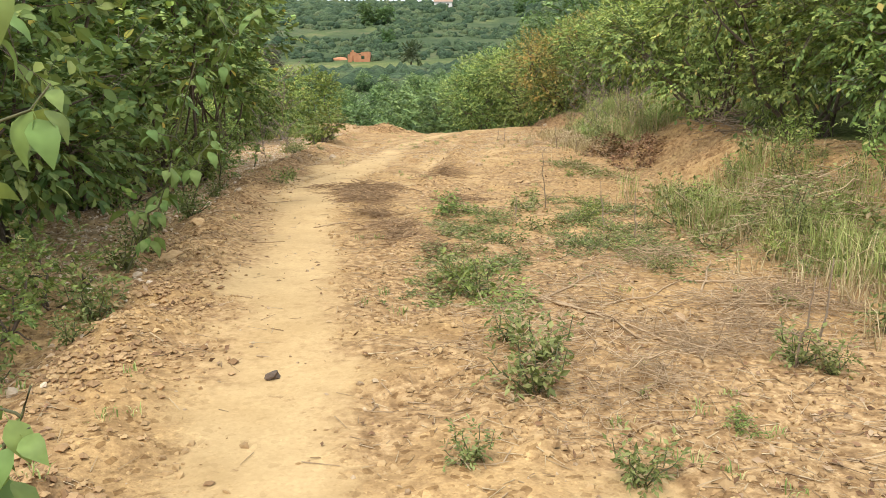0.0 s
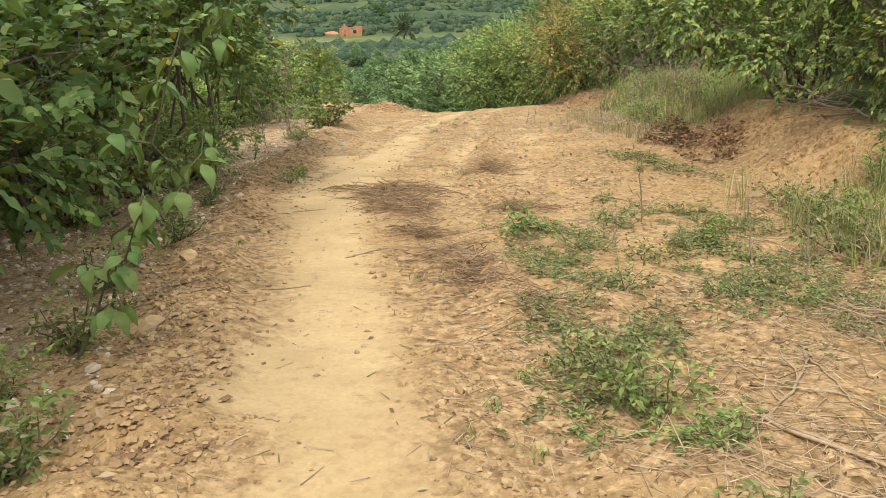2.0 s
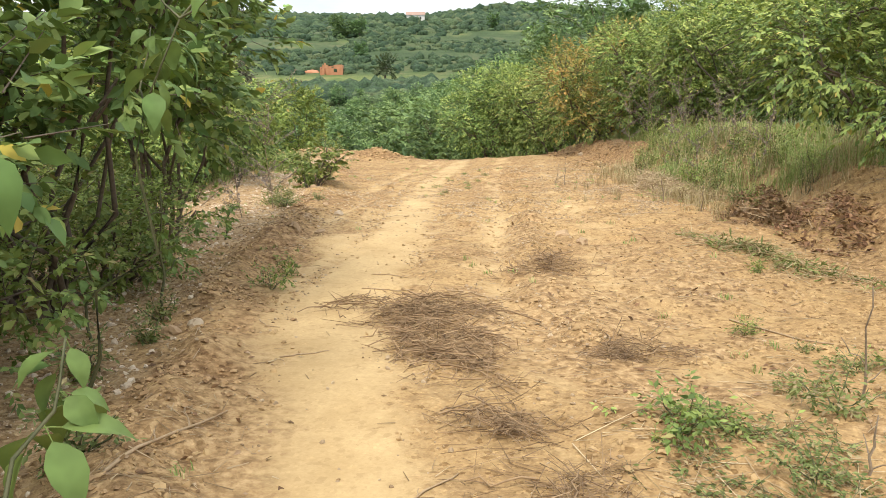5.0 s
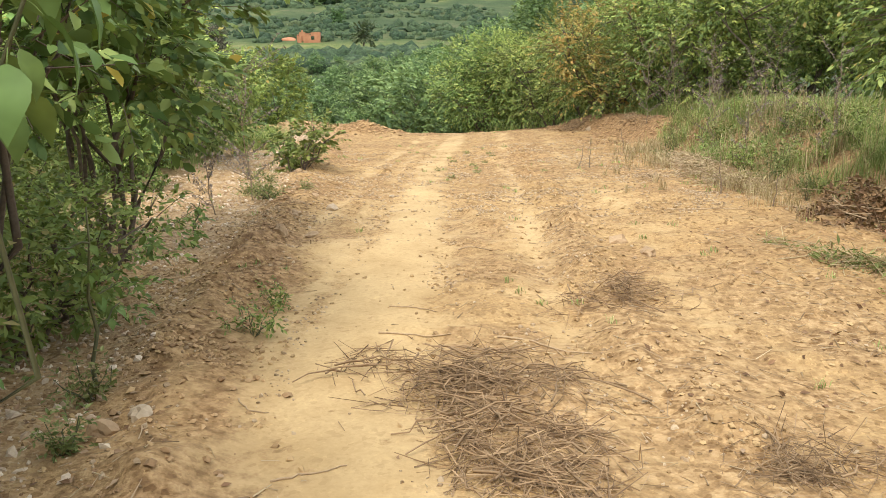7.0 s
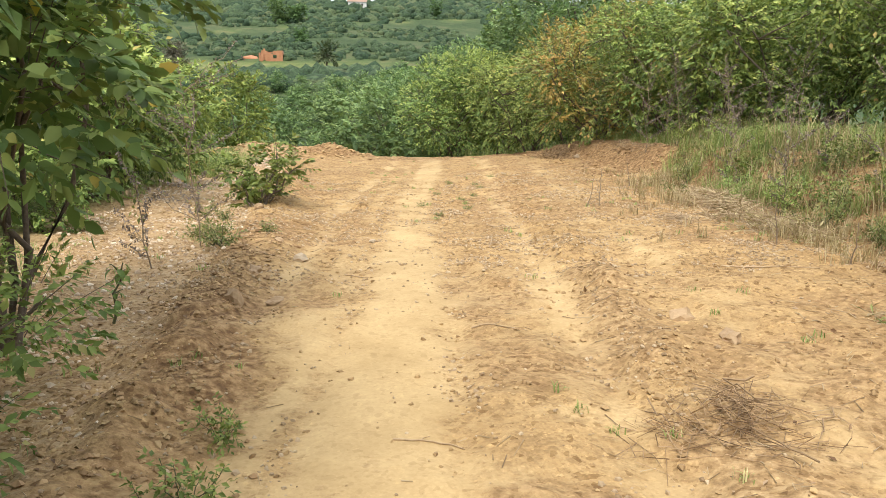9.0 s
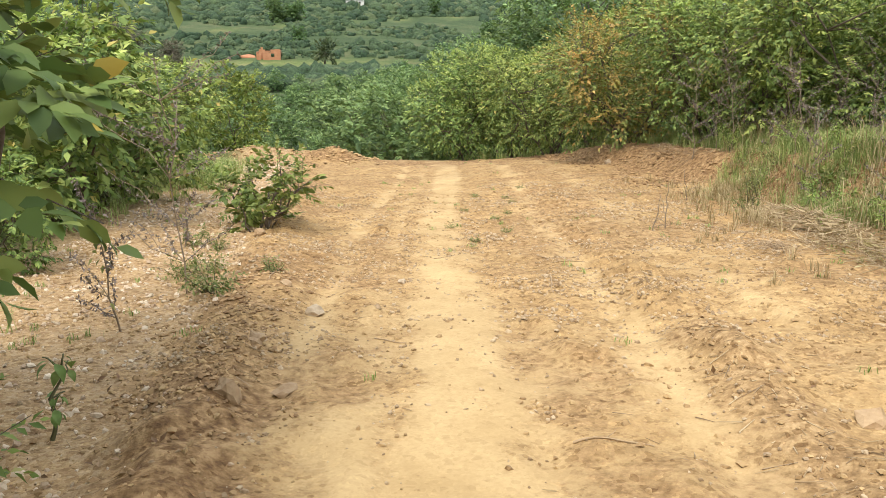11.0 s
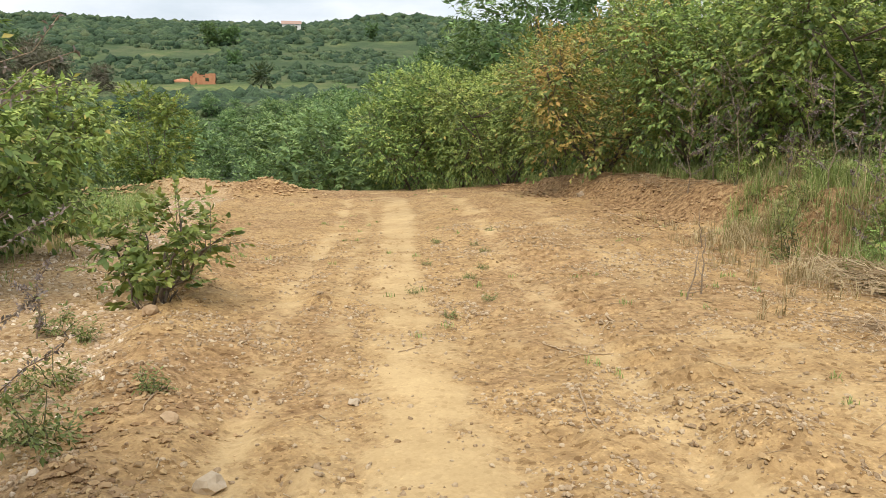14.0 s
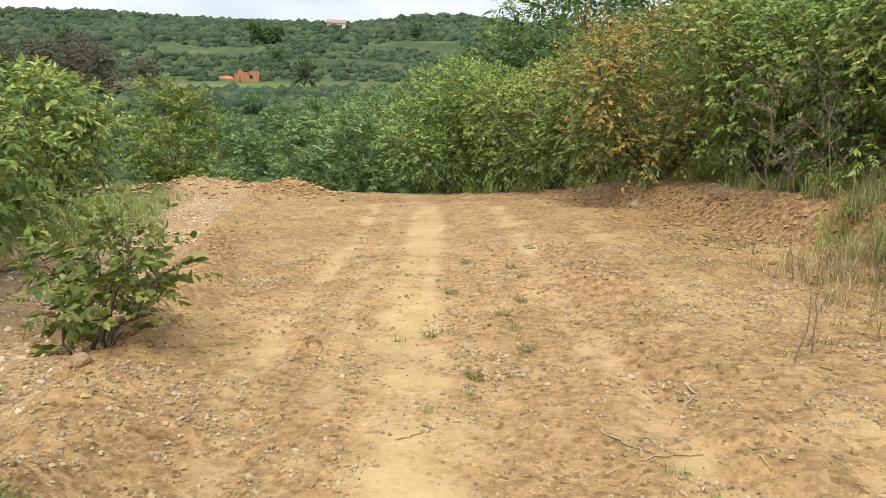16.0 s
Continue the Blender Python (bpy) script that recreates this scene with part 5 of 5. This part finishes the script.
stone(2.6, 10.4, .1, STONE, 318, "round earth clod below the bank", .7)
stone(-2.45, 17.5, .07, STONE, 319, "flat tan stone on the track's edge", .4)
stone(-1.5, 17.75, .05, PALE_STONE, 320, "small pale stone on the track", .5)


# ---- what lies loose all over ----
def strewn(n, seed, want, x0=-4.8, x1=4.6, y0=1.6, y1=34, pull=1.5):
    """Places on the ground, kept where want (a share of 0 to 1) says so; more of them where the walk passes."""
    rng = np.random.default_rng(seed)
    x = rng.uniform(x0, x1, n)
    y = y0 + (y1 - y0) * rng.random(n) ** pull
    ok = rng.random(n) < want(x, y, cover(x, y))
    x, y = x[ok], y[ok]
    return np.stack([x, y, height(x, y)], 1), rng


def rubble(name, label, n, seed, want, lo, hi, mat, plain=False, **kw):
    p, rng = strewn(n, seed, want, **kw)
    n = len(p)
    oc = np.array([(1, 0, 0), (-1, 0, 0), (0, 1, 0), (0, -1, 0), (0, 0, 1), (0, 0, -1), (.62, .62, .5), (-.62, .6, .45), (.6, -.62, .5), (-.6, -.62, .45)], float)
    fc = np.array([(4, 0, 6), (4, 6, 2), (4, 2, 7), (4, 7, 1), (4, 1, 9), (4, 9, 3), (4, 3, 8), (4, 8, 0), (0, 2, 6), (2, 1, 7), (1, 3, 9), (3, 0, 8), (5, 2, 0), (5, 1, 2), (5, 3, 1), (5, 0, 3)])
    if plain:
        k = np.arange(4) * math.pi / 2
        oc = np.concatenate([np.stack([np.cos(k), np.sin(k), -.3 + 0 * k], 1), np.stack([.6 * np.cos(k + .6), .6 * np.sin(k + .6), .6 + .25 * np.cos(k)], 1)])
        fc = np.array([(i, (i + 1) % 4, 4 + i) for i in range(4)] + [((i + 1) % 4, 4 + (i + 1) % 4, 4 + i) for i in range(4)] + [(4, 5, 6), (4, 6, 7)])
    s = lo + (hi - lo) * rng.random(n) ** 2.4
    q = oc[None] * rng.uniform(.6, 1.25, (n, len(oc), 1)) * s[:, None, None] * np.stack([rng.uniform(.7, 1.3, n), rng.uniform(.7, 1.3, n), rng.uniform(.45, .85, n)], 1)[:, None]
    a = rng.uniform(0, 6.28, n)
    c, d = np.cos(a)[:, None], np.sin(a)[:, None]
    q = np.stack([q[:, :, 0] * c - q[:, :, 1] * d, q[:, :, 0] * d + q[:, :, 1] * c, q[:, :, 2]], 2)
    v = p[:, None] + q + np.array([0, 0, 1.0]) * (s * .25)[:, None, None]
    f = fc[None] + (np.arange(n) * len(oc))[:, None, None]
    tagged(new(name, mesh_of(name, v.reshape(-1, 3), f.reshape(-1, 3), mat)), label, "rubble", kind="stuff")


def ridge(x, y):
    return np.exp(-((x - ridge_x(y)) / .26) ** 2) * step(5.5, 7, y) * (1 - step(17, 19, y)) + np.exp(-((x - left_x(y)) / .32) ** 2) * (1 - .6 * step(16, 19, y)) + .25 * np.exp(-((x - bank_x(y) - .15) / .3) ** 2) * step(22, 24, y)


def lanes(x, y):
    """Gritty bands beside the wheel lines."""
    d = x - path_x(y)
    return step(8, 12, y) * (np.exp(-((d + .36) / .09) ** 2) + np.exp(-((d + 1.0) / .2) ** 2) + np.exp(-((d - .42) / .12) ** 2) + .8 * np.exp(-((d - 1.3) / .3) ** 2))


def clumped(x, y, size, seed):
    return step(.5, .68, grain(x, y, size, seed) * .6 + grain(x, y, size * .4, seed + 1) * .4)


rubble("earth_clods", "loose brown earth clods along the edges of the track", 60000, 401, lambda x, y, c: np.clip(.02 + .8 * ridge(x, y), 0, 1) * c["rug"] * (.1 + .9 * clumped(x, y, .6, 51)), .01, .026, CLOD)
rubble("soil_crumbs", "fine crumbs of dry soil over the whole track", 150000, 404, lambda x, y, c: np.clip(.5 * c["rug"] + .2 * lanes(x, y) + .5 * ridge(x, y), 0, 1) * (.06 + .94 * clumped(x, y, .45, 58)), .006, .026, CLOD, True, y1=24)
rubble("grit", "small pale and brown grit in the wheel lines", 130000, 405, lambda x, y, c: np.clip(.04 + .8 * lanes(x, y), 0, 1) * (.1 + .9 * clumped(x, y, .4, 66)), .006, .02, PEBBLE, True, y1=22)
rubble("gravel", "pale loose gravel strewn beside the track", 100000, 402, lambda x, y, c: np.clip(.99 * c["gravel"] * (1 - c["green"]) * (.35 + .65 * clumped(x, y, .5, 83)), 0, 1), .006, .03, PALE_PEBBLE, True, pull=1.1)
rubble("track_bits", "loose pale and brown bits of earth over the wheel lines", 85000, 406, lambda x, y, c: np.clip(.1 + .5 * c["rug"], 0, 1) * (.08 + .92 * clumped(x, y, .5, 73)), .006, .022, PEBBLE, True, x0=-3.2, x1=3.4, y0=15.5, y1=25, pull=1.2)
rubble("windrow_clods", "broken brown clods heaped along the low windrow", 52000, 408, lambda x, y, c: np.exp(-((x - left_x(y)) / .3) ** 2) * (.1 + .9 * clumped(x, y, .5, 77)), .008, .028, RED_CLOD, x0=-3.8, x1=-.8, y0=2, y1=18, pull=1.2)
rubble("bank_clods", "crumbled red-brown clods down the face of the bank", 16000, 407, lambda x, y, c: (np.exp(-((x - bank_x(y) - .3) / .34) ** 2) + .25 * np.exp(-((x - bank_x(y) + .4) / .4) ** 2)) * (.15 + .85 * clumped(x, y, .7, 74)), .01, .045, RED_CLOD, x0=2.4, x1=5, y0=21.5, y1=34, pull=1)
rubble("brow_clods", "loose orange clods pushed up along the brow", 5200, 403, lambda x, y, c: np.exp(-((y - 35.3) / .9) ** 2) * step(1.0, 2.2, .4 - x), .02, .075, CLOD, y0=32, y1=38, x0=-7, x1=4, pull=1)


def litter(name, label, n, seed, want, length, thick, mat, **kw):
    p, rng = strewn(n, seed, want, **kw)
    n = len(p)
    a = rng.uniform(0, 6.28, n)
    d = np.stack([np.cos(a), np.sin(a), 0 * a], 1) * (length * rng.uniform(.25, 1, n) ** 1.5)[:, None] * .5
    lo, hi = p - d, p + d
    for q in (lo, hi):
        q[:, 2] = height(q[:, 0], q[:, 1]) + .004 + .015 * rng.random(n) ** 3
    v, f = threads(lo, hi, thick * rng.uniform(.5, 1.2, n))
    tagged(new(name, mesh_of(name, v, f, mat)), label, "litter", kind="stuff")


litter("straw_litter", "dry straw and twig bits strewn over loose soil", 26000, 411, lambda x, y, c: np.clip(.05 + .3 * step(-.5, .5, x) * step(.4, .6, grain(x, y, .8, 52)) + .8 * c["litter"], 0, 1) * (.25 + .75 * c["rug"]), .13, .0032, STRAW)
litter("twig_litter", "dark broken twigs strewn over loose soil", 16000, 412, lambda x, y, c: np.clip(.03 + .8 * c["litter"], 0, 1) * (.15 + .85 * c["rug"]), .16, .0032, TWIGS)

litter("cut_straw", "pale cut stalks strewn among the wilting weeds", 3000, 413, lambda x, y, c: (np.exp(-((x - .5) / .8) ** 4) + np.exp(-((x - 1.9) / .6) ** 4)) * step(4.2, 5, y) * (1 - step(9, 10.5, y)) * step(.35, .6, grain(x, y, .5, 84)), .42, .003, STRAW, x0=-.5, x1=3, y0=4, y1=11, pull=1)


def leaf_fall():
    p, rng = strewn(30000, 421, lambda x, y, c: np.clip(.9 * step(-.2, .4, left_x(y) - x) * (1 - step(6, 8, y)) + .8 * c["litter"] * (.3 + .7 * step(0, 1, x)) + .5 * step(2.3, 2.9, -x) * (1 - step(14, 17, y)), 0, 1))
    p[:, 2] += .008
    v, f = leaves(p, rng.normal(0, 1, p.shape) * np.array([1, 1, .3]), rng.uniform(.02, .06, len(p)), LANCE, rng)
    tagged(new("leaf_litter", mesh_of("leaf_litter", v, f, DEAD_LEAF)), "fallen dry brown leaves on the soil", "litter", kind="stuff")


leaf_fall()


def grass(name, label, n, seed, want, tall, mat, blades=7, **kw):
    p, rng = strewn(n, seed, want, **kw)
    p = np.repeat(p, blades, 0)
    n = len(p)
    p[:, :2] += rng.normal(0, .025, (n, 2))
    a = rng.uniform(0, 6.28, n)
    h = tall * rng.uniform(.4, 1.1, n)
    w = .0022 + .0016 * rng.random(n)
    side = np.stack([-np.sin(a), np.cos(a), 0 * a], 1) * w[:, None]
    out = np.stack([np.cos(a), np.sin(a), 0 * a], 1)
    bow = rng.uniform(.15, 1.0, n)[:, None]
    m = p + out * bow * h[:, None] * .35 + np.array([0, 0, 1]) * h[:, None] * .6
    t = p + out * bow * h[:, None] + np.array([0, 0, 1]) * h[:, None] * (1 - .4 * bow)
    v = np.stack([p - side, p + side, m + side * .8, m - side * .8, t], 1)
    f = np.array([(0, 1, 2), (0, 2, 3), (3, 2, 4)])[None] + (np.arange(n) * 5)[:, None, None]
    tagged(new(name, mesh_of(name, v.reshape(-1, 3), f.reshape(-1, 3), mat)), label, "grass", kind="stuff")


grass("bank_grass", "tall green grass on the bank", 20000, 431, lambda x, y, c: step(-.1, 1.0, x - grass_x(y) + .8 * (grain(x, y, .8, 59) - .5)) * (1 - step(2.4, 3.4, x - grass_x(y))) * step(14.5, 16.5, y) * step(.4, .68, grain(x, y, .55, 53)), .4, GRASS, 10, y0=14, y1=32, x0=2.5, x1=7.5, pull=1)
grass("bank_stalks", "thin dry seeding stalks among the bank grass", 2600, 436, lambda x, y, c: step(.1, .8, x - grass_x(y)) * (1 - step(1.8, 2.8, x - grass_x(y))) * step(14, 16, y) * (1 - step(24, 26, y)) * step(.4, .65, grain(x, y, .5, 63)), .75, HAY, 4, y0=14, y1=27, x0=2.8, x1=6.5, pull=1)
grass("dry_grass_fringe", "dry pale grass at the foot of the bank", 7500, 432, lambda x, y, c: np.exp(-((x - grass_x(y)) / .45) ** 2) * step(14, 16, y) * (1 - step(22.5, 24.5, y)) * step(.3, .6, grain(x, y, .6, 54)) + .5 * np.exp(-((x - 3) / .6) ** 2) * (1 - step(9, 11, y)), .28, HAY, 10, y0=4, y1=31, x0=1.5, x1=5, pull=1)
grass("sparse_grass", "sparse short grass tufts on bare soil", 2400, 433, lambda x, y, c: c["rug"] * .5 * step(.6, .75, grain(x, y, .9, 55)) + .5 * np.exp(-((x + .8 - .12 * (y - 20)) / .35) ** 2) * step(18, 20, y) * (1 - step(26, 28, y)) * step(.45, .6, grain(x, y, .6, 56)), .06, GRASS, 14, pull=1.2)
grass("cut_stubble", "rank grass growing through cut branches", 1700, 437, lambda x, y, c: np.exp(-((x - 3.25 - .12 * (7.2 - y)) / .8) ** 4) * step(4.6, 5.6, y) * (1 - step(9.3, 10.6, y)) * step(.3, .6, grain(x, y, .5, 72)), .5, GRASS, 9, x0=2.2, x1=4.6, y0=4.4, y1=10.8, pull=1)
grass("verge_grass", "ragged grass and undergrowth beneath the bushes", 4200, 434, lambda x, y, c: step(3.7, 4.3, -x) * (1 - step(15.5, 17, y)) * step(.3, .55, grain(x, y, .6, 57)) + .8 * step(4.2, 5, -x) * step(20, 22, y), .3, GRASS, 7, x0=-7.5, x1=-2.8, y0=2, y1=34, pull=1.1)
grass("gravel_edge_grass", "tall green grass along the edge of the gravel", 2600, 438, lambda x, y, c: step(3.9, 4.5, -x) * (1 - step(6.5, 7.2, -x)) * step(22.5, 24, y) * (1 - step(28, 29.5, y)) * step(.35, .6, grain(x, y, .8, 75)), .5, GRASS, 8, x0=-7.4, x1=-3.7, y0=22, y1=30, pull=1)
grass("dry_tufts", "dry pale grass tufts on bare earth below the bank", 420, 439, lambda x, y, c: np.exp(-((x - grass_x(y) + .5) / .6) ** 2) * step(.5, .66, grain(x, y, .7, 76)), .16, HAY, 16, x0=1.2, x1=4.2, y0=16, y1=29, pull=1)
grass("brow_grass", "grass growing below the brow", 2600, 435, lambda x, y, c: step(36.5, 37.5, y) * step(.5, .7, grain(x, y, 1.3, 60)) * step(1.5, 3, np.abs(x)), .45, GRASS, 8, x0=-12, x1=8, y0=36, y1=42, pull=1)
grass("bank_turf", "yellow-green turf along the top of the bank", 3200, 440, lambda x, y, c: step(.75, 1.1, x - bank_x(y)) * (1 - step(1.8, 2.6, x - bank_x(y))) * step(24, 26, y) * step(.3, .6, grain(x, y, .7, 79)), .3, GRASS, 9, x0=3, x1=6.4, y0=23, y1=35, pull=1)
creeper("creeping_weeds", "low mat of wilting green creeper over loose soil", 11000, 441, lambda x, y, c: (np.exp(-((x - .22 - .35 * (grain(y, 0 * y, 1.1, 81) - .5)) / .38) ** 4) * step(4.8, 5.6, y) * (1 - step(8.6, 9.2, y)) + .8 * np.exp(-((x - 1.5 - .08 * (y - 7)) / .5) ** 4) * step(5.2, 6.4, y) * (1 - step(9.2, 10.4, y))) * step(.36, .6, grain(x, y, .35, 82)), .034, FADED, x0=-.5, x1=2.6, y0=4.4, y1=10.6)
creeper("creeping_weeds", "bright green creeper leaves on loose soil", 1600, 442, lambda x, y, c: np.exp(-((x - .2) / .32) ** 4) * (np.exp(-((y - 8.8) / .3) ** 2) + np.exp(-((y - 5.3) / .35) ** 2)) + .5 * np.exp(-((x - 2.0) / .3) ** 2 - ((y - 6.6) / .4) ** 2), .045, SUNNY, x0=-.3, x1=2.6, y0=4.6, y1=9.4)
